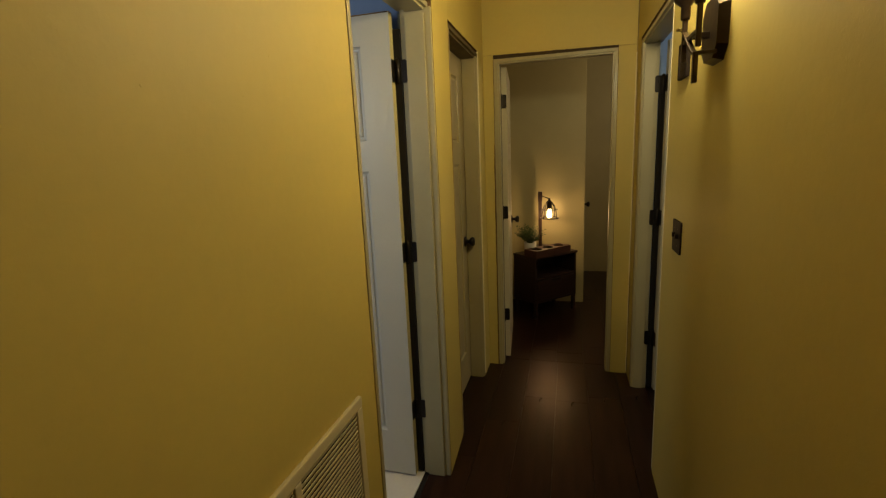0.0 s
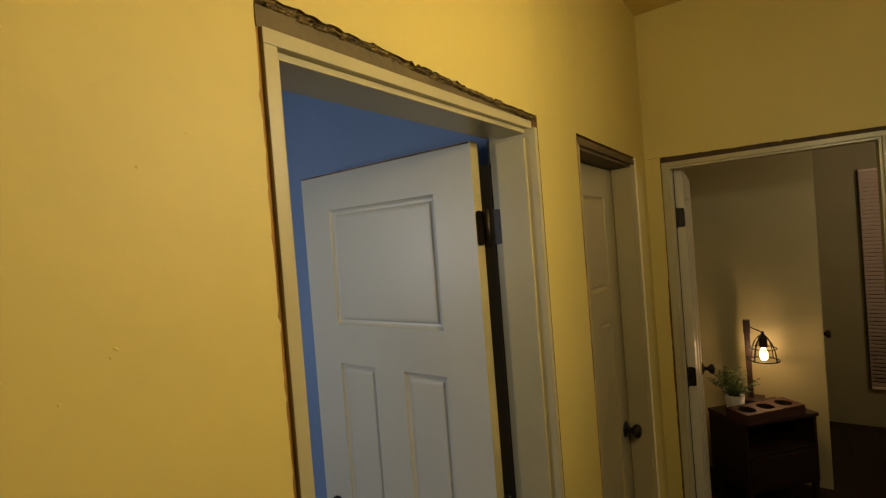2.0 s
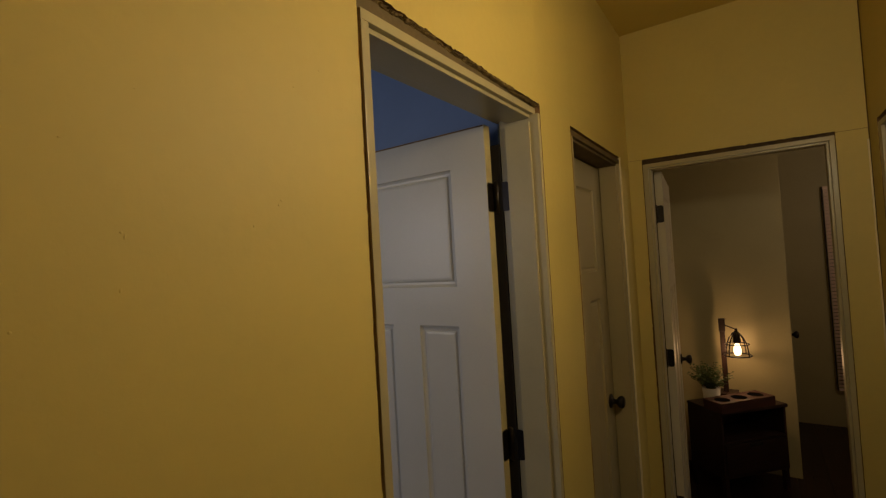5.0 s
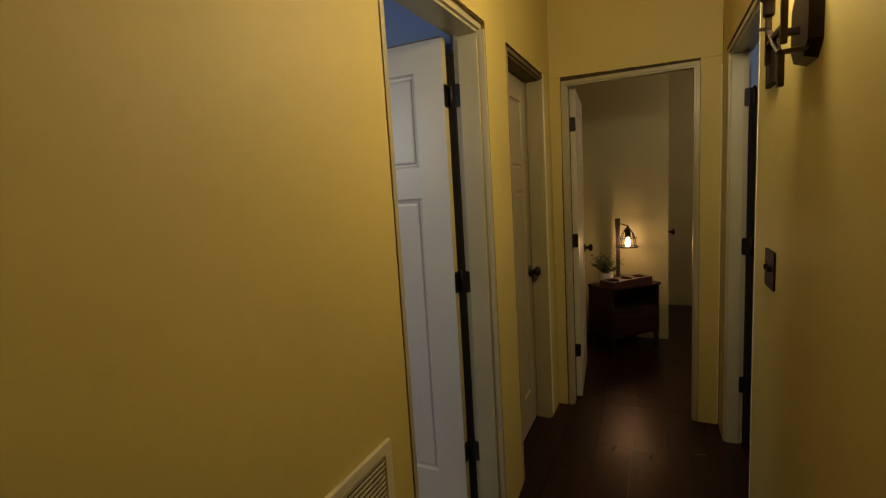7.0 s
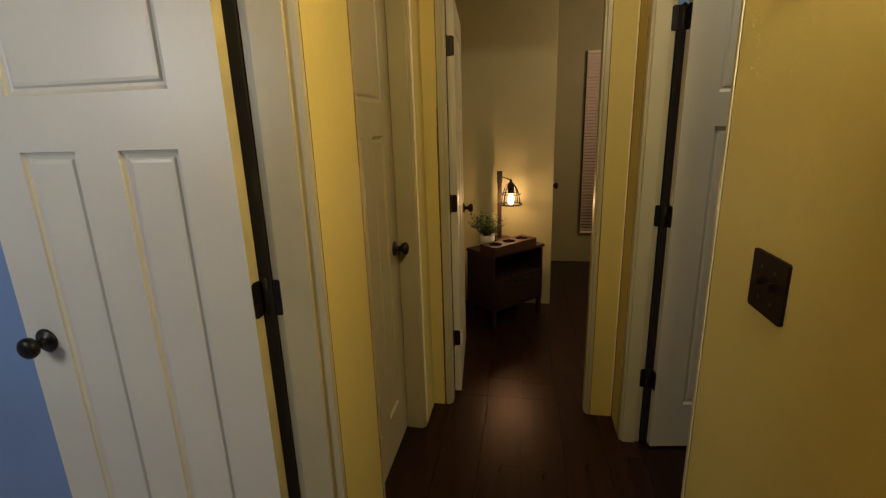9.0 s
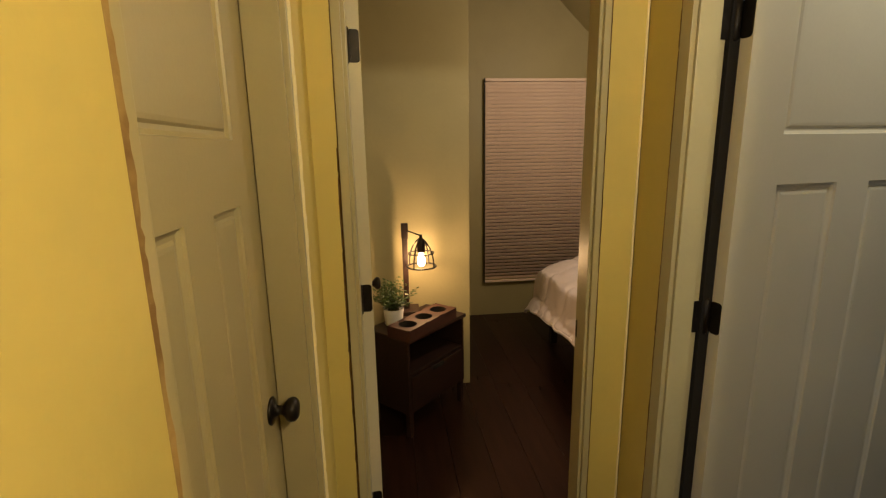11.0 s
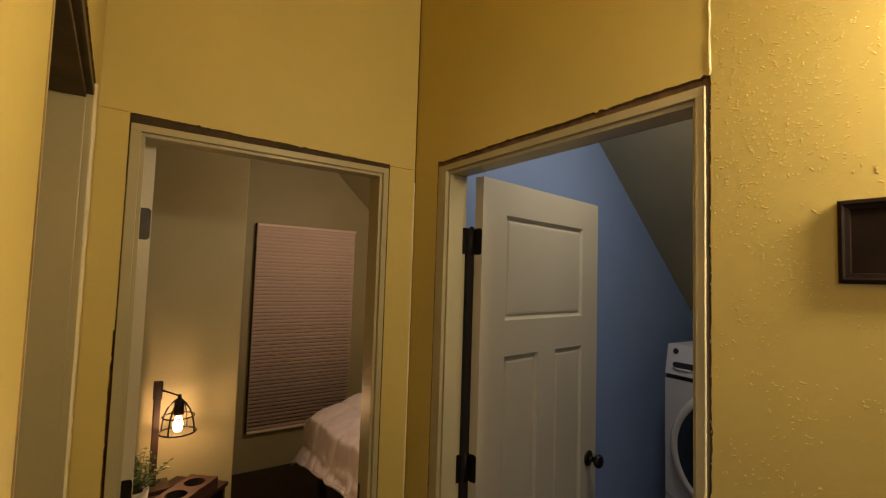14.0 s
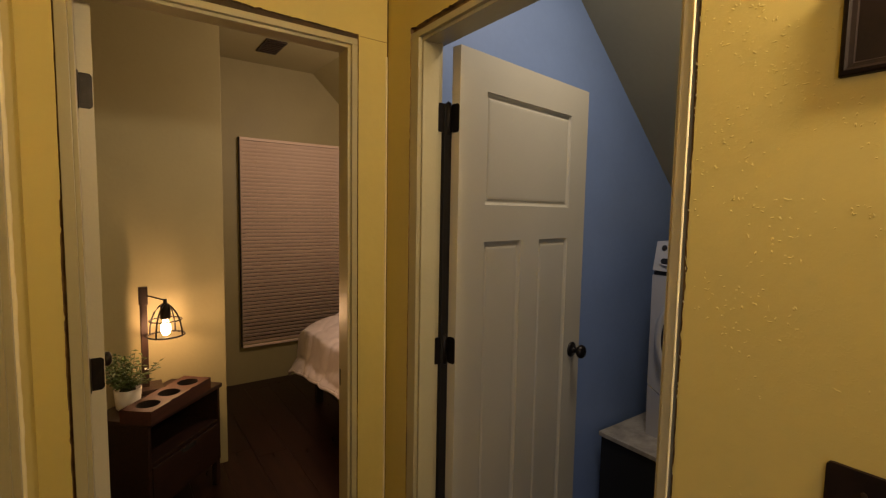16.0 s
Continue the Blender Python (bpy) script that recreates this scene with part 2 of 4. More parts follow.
def add_tube(bm, pts, r, seg=8, closed=False):
    pts = [Vector(p) for p in pts]
    n = len(pts)
    rings = []
    for i, p in enumerate(pts):
        a = pts[i - 1] if (i or closed) else p
        b = pts[(i + 1) % n] if (i < n - 1 or closed) else p
        d = (b - a).normalized()
        side = d.cross(Vector((1, 0, 0)) if abs(d.z) > 0.85 else Vector((0, 0, 1)))
        side.normalize()
        up = side.cross(d)
        rings.append([bm.verts.new(p + r * (math.cos(2 * math.pi * k / seg) * side + math.sin(2 * math.pi * k / seg) * up)) for k in range(seg)])
    for i in range(n if closed else n - 1):
        a, b = rings[i], rings[(i + 1) % n]
        for k in range(seg):
            bm.faces.new((a[k], a[(k + 1) % seg], b[(k + 1) % seg], b[k]))
    if not closed:
        bm.faces.new(rings[0])
        bm.faces.new(rings[-1])
    bmesh.ops.recalc_face_normals(bm, faces=bm.faces)


def tube(pts, r, seg=8, closed=False):
    bm = bmesh.new()
    add_tube(bm, pts, r, seg, closed)
    return bm


def rounded_plate(w, h, t, r, seg=6):
    """A plate in the y-z plane, centred, with rounded corners, from x = 0 to x = t."""
    pts = []
    for cy, cz, a0 in ((w / 2 - r, h / 2 - r, 0), (-w / 2 + r, h / 2 - r, 90), (-w / 2 + r, -h / 2 + r, 180), (w / 2 - r, -h / 2 + r, 270)):
        for k in range(seg + 1):
            a = radians(a0 + 90 * k / seg)
            pts.append((cy + r * math.cos(a), cz + r * math.sin(a)))
    bm = bmesh.new()
    lo = [bm.verts.new((0, y, z)) for y, z in pts]
    hi = [bm.verts.new((t, y, z)) for y, z in pts]
    bm.faces.new(lo)
    bm.faces.new(hi)
    for i in range(len(pts)):
        k = (i + 1) % len(pts)
        bm.faces.new((lo[i], lo[k], hi[k], hi[i]))
    bmesh.ops.recalc_face_normals(bm, faces=bm.faces)
    return bm


# ---- plan ----
XL, XR, YE = -0.56, 0.362, 3.384      # faces of the hall's walls
WALL = 0.107                          # wall thickness, east and north
WALL_W = 0.128                        # west
BOARD = 0.013                         # plasterboard
CEIL = 2.745
Y0 = -1.4                             # the hall's closed end behind the walk
XB0, XB1, YB1 = -1.9, 2.75, 6.2       # bedroom
A0, A1, ATOP = 1.425, 2.166, 2.070    # cut edges of the plasterboard at each doorway
B0, B1, BTOP = 2.482, 3.195, 2.085
C0, C1, CTOP = -0.499, 0.256, 2.080
D0, D1, DTOP = 2.368, 3.242, 2.080
SLOPE_X, SLOPE = 1.12, 0.95           # the roof slope begins here and falls so


def roof_at(x):
    return CEIL - max(0.0, x - SLOPE_X) * SLOPE


rng = random.Random(4)


def ragged(n, amount):
    """A torn line: a slow drift with nicks."""
    out, v = [], 0.0
    for i in range(n):
        v = 0.8 * v + rng.uniform(-1, 1) * amount * 0.25
        out.append(v + rng.uniform(-1, 1) * amount * 0.3 + (rng.uniform(-1, 1) * amount * 1.6 if rng.random() < 0.05 else 0))
    return out


def board_sheet(bm, place, thick, u0, u1, z0, z1, torn="", amount=0.0020, fall=0.0):
    """One piece of plasterboard between u0..u1 and z0..z1. place(u, z, d) gives the point d behind the face.
    torn: which of its edges (l, r, b) are torn."""
    if "b" in torn and not ("l" in torn or "r" in torn):
        n = max(2, int((u1 - u0) / 0.008))
        us = [u0 + (u1 - u0) * i / n for i in range(n + 1)]
        off = ragged(n + 1, amount)
        low = [[bm.verts.new(place(u, z0 + o - fall * (u - u0) / (u1 - u0), d)) for u, o in zip(us, off)] for d in (0, thick)]
        high = [[bm.verts.new(place(u, z1, d)) for u in us] for d in (0, thick)]
        for i in range(n):
            bm.faces.new((low[0][i], low[0][i + 1], high[0][i + 1], high[0][i]))
            f = bm.faces.new((low[0][i], low[0][i + 1], low[1][i + 1], low[1][i]))
            f.material_index = 1
            bm.faces.new((low[1][i], low[1][i + 1], high[1][i + 1], high[1][i]))
        return
    n = max(2, int((z1 - z0) / 0.010)) if torn else 1
    zs = [z0 + (z1 - z0) * i / n for i in range(n + 1)]
    lo_off = ragged(n + 1, amount) if "l" in torn else [0] * (n + 1)
    hi_off = ragged(n + 1, amount) if "r" in torn else [0] * (n + 1)
    left = [[bm.verts.new(place(u0 + o, z, d)) for z, o in zip(zs, lo_off)] for d in (0, thick)]
    right = [[bm.verts.new(place(u1 + o, z, d)) for z, o in zip(zs, hi_off)] for d in (0, thick)]
    for i in range(n):
        bm.faces.new((left[0][i], right[0][i], right[0][i + 1], left[0][i + 1]))
        bm.faces.new((left[1][i], right[1][i], right[1][i + 1], left[1][i + 1]))
        for side in (left, right):
            f = bm.faces.new((side[0][i], side[0][i + 1], side[1][i + 1], side[1][i]))
            f.material_index = 1
    for side in (0, -1):
        f = bm.faces.new((left[0][side], right[0][side], right[1][side], left[1][side]))
        f.material_index = 1


# ---- hall walls ----
BOW = 0.014                           # the pier between the two west doors stands proud at its south edge
G = 0.0018                            # width of the open cracks
left = bmesh.new()
pl = lambda u, z, d: (XL - d, u, z)
board_sheet(left, pl, BOARD, Y0, A0, 0, ATOP + 0.012, "r")
board_sheet(left, pl, BOARD, Y0, A0 - 0.016, ATOP + 0.012, CEIL, "r", 0.0008)
ph = lambda u, z, d: (XL + BOW * max(0, (u - A0) / (A1 - A0)) ** 2 - d, u, z)
board_sheet(left, ph, BOARD, A0 - 0.016 + G, A1, ATOP + 0.024, CEIL, "b", 0.005, 0.018)
pb = lambda u, z, d: (XL + BOW * (B0 - u) / (B0 - A1) - d, u, z)
board_sheet(left, pb, BOARD + BOW, A1, 2.30, 0, ATOP + 0.006, "l", 0.0006)
board_sheet(left, pb, BOARD, 2.30, B0, 0, ATOP + 0.006, "r", 0.0032)
board_sheet(left, pb, BOARD, A1, B0, ATOP + 0.006, CEIL)
board_sheet(left, pl, BOARD, B0, B1, BTOP, CEIL, "b", 0.003)
board_sheet(left, pl, BOARD, B1, YE, 0, BTOP, "l", 0.0003)
board_sheet(left, pl, BOARD, B1, YE, BTOP, CEIL)
wall_west = tagged(mesh_ob("wall_west", left, [M_YELLOW, M_RAW]), "mustard yellow painted plasterboard hall wall with torn door openings", "wall", kind="structure")
strip = bmesh.new()
board_sheet(strip, lambda u, z, d: (XL + 0.0004 - d, u, z), 0.0012, B0 - 0.004, B0 + 0.0050, 0, BTOP - 0.02, "r", 0.0050)
mesh_ob("torn_paper", strip, [M_TORN, M_RAW], wall_west, "torn brown paper edge beside the frame")

right = bmesh.new()
pr = lambda u, z, d: (XR + d, u, z)
board_sheet(right, pr, BOARD, Y0, D0, 0, DTOP + 0.004, "r")
board_sheet(right, pr, BOARD, Y0, D0 + 0.002, DTOP + 0.004, CEIL, "r", 0.0008)
wall_east = tagged(mesh_ob("wall_east", right, [M_YELLOW_TEX, M_RAW]), "mustard yellow hall wall with raised spatter texture", "wall", kind="structure")
right = bmesh.new()
board_sheet(right, pr, BOARD, D0 + 0.002 + G, D1, DTOP, CEIL, "b", 0.003)
board_sheet(right, pr, BOARD, D1, YE, 0, DTOP, "l")
board_sheet(right, pr, BOARD, D1, YE, DTOP, CEIL)
mesh_ob("smooth_panel", right, [M_YELLOW, M_RAW], wall_east)

end = bmesh.new()
pe = lambda u, z, d: (u, YE + d, z)
board_sheet(end, pe, BOARD, XL, C0, 0, 1.54, "r")
board_sheet(end, pe, BOARD, XL, C0 + 0.0045, 1.54, CTOP + 0.012, "r", 0.001)
board_sheet(end, pe, BOARD, XL, C0, CTOP + 0.012 + 0.0012, CEIL)
board_sheet(end, pe, BOARD, C0, C1, CTOP + 0.012, CEIL, "b", 0.002, 0.011)
board_sheet(end, pe, BOARD, C1, XR - 0.004, 0, CTOP - 0.004, "l", 0.0007)
board_sheet(end, pe, BOARD, C1, XR - 0.004, CTOP - 0.004 + 0.0012, CEIL)
wall_north = tagged(mesh_ob("wall_north", end, [M_YELLOW, M_RAW]), "mustard yellow end wall above an open doorway", "wall", kind="structure")


def core(name, parent, axis, at, sign, u0, u1, holes, back, depth=WALL):
    """The studs behind the board and the far room's face, with square holes for the frames."""
    bm = bmesh.new()
    cuts = sorted(holes)
    u = u0
    d0, d1 = BOARD + 0.0005, depth
    spans = []
    for a, b, top in cuts:
        spans.append((u, a, 0, CEIL))
        spans.append((a, b, top, CEIL))
        u = b
    spans.append((u, u1, 0, CEIL))
    for a, b, z0, z1 in spans:
        for e0, e1, mat in ((d0, d1 - 0.012, 0), (d1 - 0.012, d1, 1)):
            p, q = at + sign * e0, at + sign * e1
            if axis == "x":
                add_box(bm, min(p, q), a, z0, max(p, q), b, z1, mat=mat)
            else:
                add_box(bm, a, min(p, q), z0, b, max(p, q), z1, mat=mat)
    return mesh_ob(name, bm, [M_STUD, back], parent)


# Strip coloured as if in the shade of the recess over the bedroom frame.
part("lintel_strip", box(C0 + 0.001, YE + 0.008, CTOP - 0.0129, C1 - 0.001, YE + BOARD, CTOP + 0.014), M_SHADED_WOOD, wall_north, "wood over the frame, coloured dark for the recess shade")
J = 0.010                             # torn gap round each frame
core("stud_core", wall_west, "x", XL, -1, Y0, YE, [(A0 + J, A1 + 0.002, ATOP - 0.002), (B0 + 0.006, B1 - 0.004, BTOP - 0.012)], M_BLUE, WALL_W)
core("stud_core", wall_east, "x", XR, 1, Y0, YE + WALL, [(D0 + J, D1 - 0.002, DTOP - 0.016)], M_BLUE)
core("stud_core", wall_north, "y", YE, 1, XL - WALL_W, XR, [(C0 + 0.007, C1 - 0.002, CTOP - 0.013)], M_BED_WALL)

back = box(XL - WALL_W, Y0 - 0.1, 0, XR + WALL, Y0, CEIL)
tagged(mesh_ob("wall_south", back, M_YELLOW), "plain mustard yellow wall closing the hall", "wall", kind="structure")


def bead(parent, pts, r=0.004, lump=0.0003):
    """An uneven run of caulk or folded paint along an edge."""
    out = []
    for a, b in zip(pts, pts[1:]):
        a, b = Vector(a), Vector(b)
        n = max(2, int((b - a).length / 0.018))
        for i in range(n):
            out.append(a.lerp(b, i / n) + Vector([rng.uniform(-1, 1) * lump for _ in range(3)]))
    out.append(Vector(pts[-1]))
    return part("paint_bead", tube(out, r, 6), M_BEAD, parent, "lumpy cream paint bead", True)


bead(wall_west, [(XL - 0.001, B1 + 0.001, 0.02), (XL - 0.001, B1 + 0.001, BTOP)], 0.0062, 0.0011)
bead(wall_north, [(XR - 0.006, YE - 0.001, 0.02), (XR - 0.006, YE - 0.001, 2.03)], 0.0036)
bead(wall_east, [(XR + 0.001, D0 + 0.002, DTOP), (XR + 0.001, D0 + 0.002, CEIL - 0.01)], 0.0030, 0.0008)

def flecks(parent, x, out, y0, y1, z0, z1, count, seed, size=1.0):
    """Small raised blobs and worms of sprayed texture under the paint, in loose clusters."""
    r = random.Random(seed)
    bm = bmesh.new()
    made = 0
    while made < count:
        y, z = r.uniform(y0, y1), r.uniform(z0, z1)
        if 0.85 * noise.noise(Vector((y * 9, z * 9, seed))) + 1.1 * min(z - 1.74, 0.40) < r.uniform(-0.40, 0.45):
            continue
        made += 1
        L = size * r.uniform(0.0018, 0.0046) * (1.8 if r.random() < 0.15 else 1)
        W, H = size * r.uniform(0.0012, 0.0022), size * r.uniform(0.0006, 0.0011)
        a = r.uniform(0, math.pi)
        bend = r.uniform(-0.5, 0.5) * L
        ca, sa = math.cos(a), math.sin(a)
        rings = []
        for f, k in ((1.0, -0.0002), (0.62, H)):
            ring = []
            for i in range(8):
                t = 2 * math.pi * i / 8
                p, q = L * f * math.cos(t), W * f * math.sin(t)
                q += bend * (p / L) ** 2
                ring.append(bm.verts.new((x + out * k, y + ca * p - sa * q, z + sa * p + ca * q)))
            rings.append(ring)
        for i in range(8):
            k = (i + 1) % 8
            bm.faces.new((rings[0][i], rings[0][k], rings[1][k], rings[1][i]))
        bm.faces.new(rings[1])
    bmesh.ops.recalc_face_normals(bm, faces=bm.faces)
    return tagged(part("paint_flecks", bm, M_YELLOW, parent, "small raised paint flecks", True), kind="stuff")


flecks(wall_east, XR, -1, 2.0, 2.362, 0.9, 2.72, 3400, 5, 0.70)
flecks(wall_west, XL, 1, 0.75, 1.40, 0.9, 2.0, 22, 8, 0.8)

# torn gypsum over the first doorway
torn = bmesh.new()
rows_t = []
N, K = 260, 9
for k in range(K + 1):
    row = []
    for i in range(N + 1):
        f = i / N
        y = A0 + 0.002 + (A1 - A0 - 0.006) * f
        high = ATOP + 0.028 - 0.019 * f
        low = high - 0.017 + 0.009 * f + 0.004 * noise.noise(Vector((y * 45, 3.3, 1))) + 0.003 * noise.noise(Vector((y * 160, 9.1, 1)))
        z = low + (high - low) * k / K
        d = 0.007 + 0.006 * noise.noise(Vector((y * 60, z * 260, 2))) + 0.004 * noise.noise(Vector((y * 190, z * 400, 7)))
        ledge = 0.006 if noise.noise(Vector((y * 14, z * 160, 5))) > 0.02 else 0
        depth = max(0.0012 if k > K - 3 else -0.0012, d - ledge) if k else BOARD
        row.append(torn.verts.new((XL + BOW * f * f - depth, y + rng.uniform(-1, 1) * 0.0008, z)))
    rows_t.append(row)
for a, q in zip(rows_t, rows_t[1:]):
    for i in range(N):
        torn.faces.new((a[i], a[i + 1], q[i + 1], q[i]))
part("torn_edge", torn, M_GYPSUM, wall_west, "crumbling torn gypsum board edge")
part("lintel_strip", box(XL - BOARD, A0 + 0.006, ATOP - 0.0139, XL - 0.006, A1 - 0.004, ATOP + 0.012), M_HEAD, wall_west, "bare brown wood over the frame")
part("shim", box(XL - BOARD, A0 - 0.004, 0, XL - 0.0075, A0 + J - 0.0006, ATOP - 0.004), M_SHIM, wall_west, "orange bare wood shim beside the frame")


def chips(parent, count, z0, z1, place, size, seed):
    """Loose flakes of paint and plaster clinging along a torn edge; place(z, across) gives the point and r its unevenness."""
    r = random.Random(seed)
    bm = bmesh.new()
    for _ in range(count):
        z = r.uniform(z0, z1)
        c = Vector(place(z, r.uniform(-1, 1)))
        L, w = size * r.uniform(0.5, 1.8), size * r.uniform(0.3, 0.7)
        ring = []
        tilt = r.uniform(0, math.pi)
        for i in range(7):
            t = 2 * math.pi * i / 7
            p = Vector((w * 0.7 * math.cos(t + tilt), w * math.cos(t), L * math.sin(t))) * r.uniform(0.7, 1.2)
            ring.append(bm.verts.new(c + p))
        tip = bm.verts.new(c + Vector([r.uniform(-1, 1) * w for _ in range(3)]))
        back = bm.verts.new(c - Vector([r.uniform(-1, 1) * w for _ in range(3)]))
        for i in range(7):
            bm.faces.new((ring[i], ring[(i + 1) % 7], tip))
            bm.faces.new((ring[(i + 1) % 7], ring[i], back))
    bmesh.ops.recalc_face_normals(bm, faces=bm.faces)
    tagged(part("paint_chips", bm, M_CHIP, parent, "chipped paint flakes along the torn edge"), kind="stuff")


chips(wall_west, 80, 0.1, 2.03, lambda z, a: (XL - 0.001, B0 + 0.0006 + 0.002 * a, z), 0.0028, 21)
chips(wall_west, 40, 0.7, 2.05, lambda z, a: (XL - 0.001, A0 - 0.0010 + 0.002 * a, z), 0.0026, 22)
chips(wall_east, 70, 0.6, 2.05, lambda z, a: (XR + 0.001, D0 + 0.0005 + 0.0016 * a, z), 0.0024, 23)
chips(wall_west, 30, 0.9, 2.0, lambda z, a: (XL + 0.002, B1 + 0.002 + 0.003 * a, z), 0.0030, 24)

# ---- ceilings ----
bm = bmesh.new()
SX, SY0, SY1, SW = -0.397, 1.2, 2.905, 0.009
add_box(bm, XL - WALL_W, Y0 - 0.1, CEIL, SX - SW / 2, YE + WALL, CEIL + 0.02)
add_box(bm, SX + SW / 2, Y0 - 0.1, CEIL, XR + WALL, YE + WALL, CEIL + 0.02)
add_box(bm, SX - SW / 2, SY1, CEIL, SX + SW / 2, YE + WALL, CEIL + 0.02)
add_box(bm, SX - SW / 2, Y0 - 0.1, CEIL, SX + SW / 2, SY0, CEIL + 0.02)
add_box(bm, SX - 0.05, SY0 - 0.1, CEIL + 0.021, SX + 0.05, SY1 + 0.1, CEIL + 0.03, mat=1)
tagged(mesh_ob("ceiling", bm, [M_CEIL, M_SHADOWGAP]), "mustard yellow hall ceiling with one open seam", "ceiling", kind="structure")


def prism(outline, y0, y1):
    """A solid from an outline in x and z, between y0 and y1."""
    bm = bmesh.new()
    a = [bm.verts.new((x, y0, z)) for x, z in outline]
    b = [bm.verts.new((x, y1, z)) for x, z in outline]
    bm.faces.new(a)
    bm.faces.new(b)
    for i in range(len(outline)):
        k = (i + 1) % len(outline)
        bm.faces.new((a[i], a[k], b[k], b[i]))
    bmesh.ops.recalc_face_normals(bm, faces=bm.faces)
    return bm


def sloped_ceiling(x0, x1):
    z1 = roof_at(x1)
    return [(x0, CEIL), (SLOPE_X, CEIL), (x1, z1), (x1, z1 + 0.03), (SLOPE_X, CEIL + 0.03), (x0, CEIL + 0.03)]


# ---- bedroom shell ----
YW = 4.92                             # face of the wall behind the nightstand
XW = 0.123                            # its outer corner
tagged(mesh_ob("ceiling_bedroom", prism(sloped_ceiling(XB0, XB1), YE + WALL, YB1), M_BED_WALL), "olive beige bedroom ceiling with a sloped side", "ceiling", kind="structure")
tagged(mesh_ob("wall_bedroom_north", prism([(XB0, 0), (XB1, 0), (XB1, roof_at(XB1)), (SLOPE_X, CEIL), (XB0, CEIL)], YB1, YB1 + 0.1), M_BED_WALL), "olive beige bedroom wall behind the blind", "wall", kind="structure")
tagged(mesh_ob("wall_bedroom_closet", box(XB0, YW, 0, XW, YB1, CEIL, 0.002), M_BED_WALL), "olive beige wall corner behind the nightstand", "wall", kind="structure")
tagged(mesh_ob("wall_bedroom_west", box(-0.85, YE + WALL, 0, -0.75, YW, CEIL), M_BED_WALL), "olive beige bedroom side wall", "wall", kind="structure")
tagged(mesh_ob("wall_bedroom_east", box(XB1, YE + WALL, 0, XB1 + 0.1, YB1 + 0.1, CEIL), M_BED_WALL), "olive beige low bedroom wall", "wall", kind="structure")
tagged(mesh_ob("wall_bedroom_south", prism([(XR + 0.12, 0), (XB1, 0), (XB1, roof_at(XB1)), (SLOPE_X, CEIL), (XR + 0.12, CEIL)], YE + WALL, YE + WALL + 0.02), M_BED_WALL), "olive beige bedroom wall beside the door", "wall", kind="structure")

# ---- laundry shell ----
XQ = 3.0
YL = 3.43
tagged(mesh_ob("wall_laundry_north", prism([(XR + WALL, 0), (XQ, 0), (XQ, roof_at(XQ)), (SLOPE_X, CEIL), (XR + WALL, CEIL)], YL, YL + 0.05), M_BLUE), "blue painted laundry wall under the roof slope", "wall", kind="structure")
tagged(mesh_ob("ceiling_laundry", prism(sloped_ceiling(XR + WALL, XQ), 0.9, YL), M_SLOPE), "grey sloped laundry ceiling", "ceiling", kind="structure")
tagged(mesh_ob("wall_laundry_south", prism([(XR + WALL, 0), (XQ, 0), (XQ, roof_at(XQ)), (SLOPE_X, CEIL), (XR + WALL, CEIL)], 0.85, 0.9), M_BLUE), "blue painted laundry wall", "wall", kind="structure")
tagged(mesh_ob("wall_laundry_east", box(XQ, 0.85, 0, XQ + 0.05, YL + 0.05, CEIL), M_BLUE), "blue painted low laundry wall", "wall", kind="structure")

# ---- bathroom shell ----
XA = -2.45
tagged(mesh_ob("wall_bathroom_west", box(XA - 0.1, 0.6, 0, XA, 2.9, CEIL), M_BLUE), "blue painted bathroom wall", "wall", kind="structure")
tagged(mesh_ob("wall_bathroom_north", box(XA, 2.235, 0, XL - WALL_W - 0.002, 2.45, CEIL), M_BLUE), "blue painted bathroom side wall", "wall", kind="structure")
tagged(mesh_ob("wall_bathroom_south", box(XA, 0.6, 0, XL - WALL_W, 0.7, CEIL), M_BLUE), "blue painted bathroom side wall", "wall", kind="structure")
tagged(mesh_ob("ceiling_bathroom", box(XA - 0.1, 0.6, CEIL, XL - WALL_W, 2.9, CEIL + 0.03), M_SLOPE), "grey bathroom ceiling", "ceiling", kind="structure")
tagged(mesh_ob("wall_closet", box(XL - WALL_W - 0.7, 2.45, 0, XL - WALL_W - 0.6, YE, CEIL), M_BLUE), "plain wall closing the closet", "wall", kind="structure")


# ---- door frames ----
def door_frame(name, width, top, depth, label, t0=0.019, t1=0.019, proud=0.0, paint=M_TRIM, head=M_TRIM, rise=0.0, cut0=0.0, cut1=0.0):
    """Frame in its own axes: opening along x from 0 to width (outer edges of the jambs), y from the hall face 0 back to depth.
    The stop lies on the hall side of the leaf."""
    ob = empty(name)
    T = 0.019
    part("jamb", box(0, 0, 0, t0, depth - cut0, top - T, 0.0015), paint, ob)
    part("jamb", box(width - t1, -proud, 0, width, depth - cut1, top - T + rise, 0.0015), paint, ob)

    def lifted(bm):
        for v in bm.verts:
            v.co.z += rise * v.co.x / width
        return bm

    part("head_jamb", lifted(box(0, 0, top - T, width, depth, top, 0.0015)), head, ob)
    s0, s1 = 0.012, depth - 0.038
    part("door_stop", box(t0, s0, 0, t0 + 0.010, s1, top - T - 0.010, 0.0015), paint, ob)
    part("door_stop", box(width - t1 - 0.010, s0, 0, width - t1, s1, top - T - 0.010, 0.0015), paint, ob)
    part("door_stop", lifted(box(t0, s0, top - T - 0.010, width - t1, s1, top - T, 0.0015)), head, ob)
    return tagged(ob, label, "door frame", kind="structure")


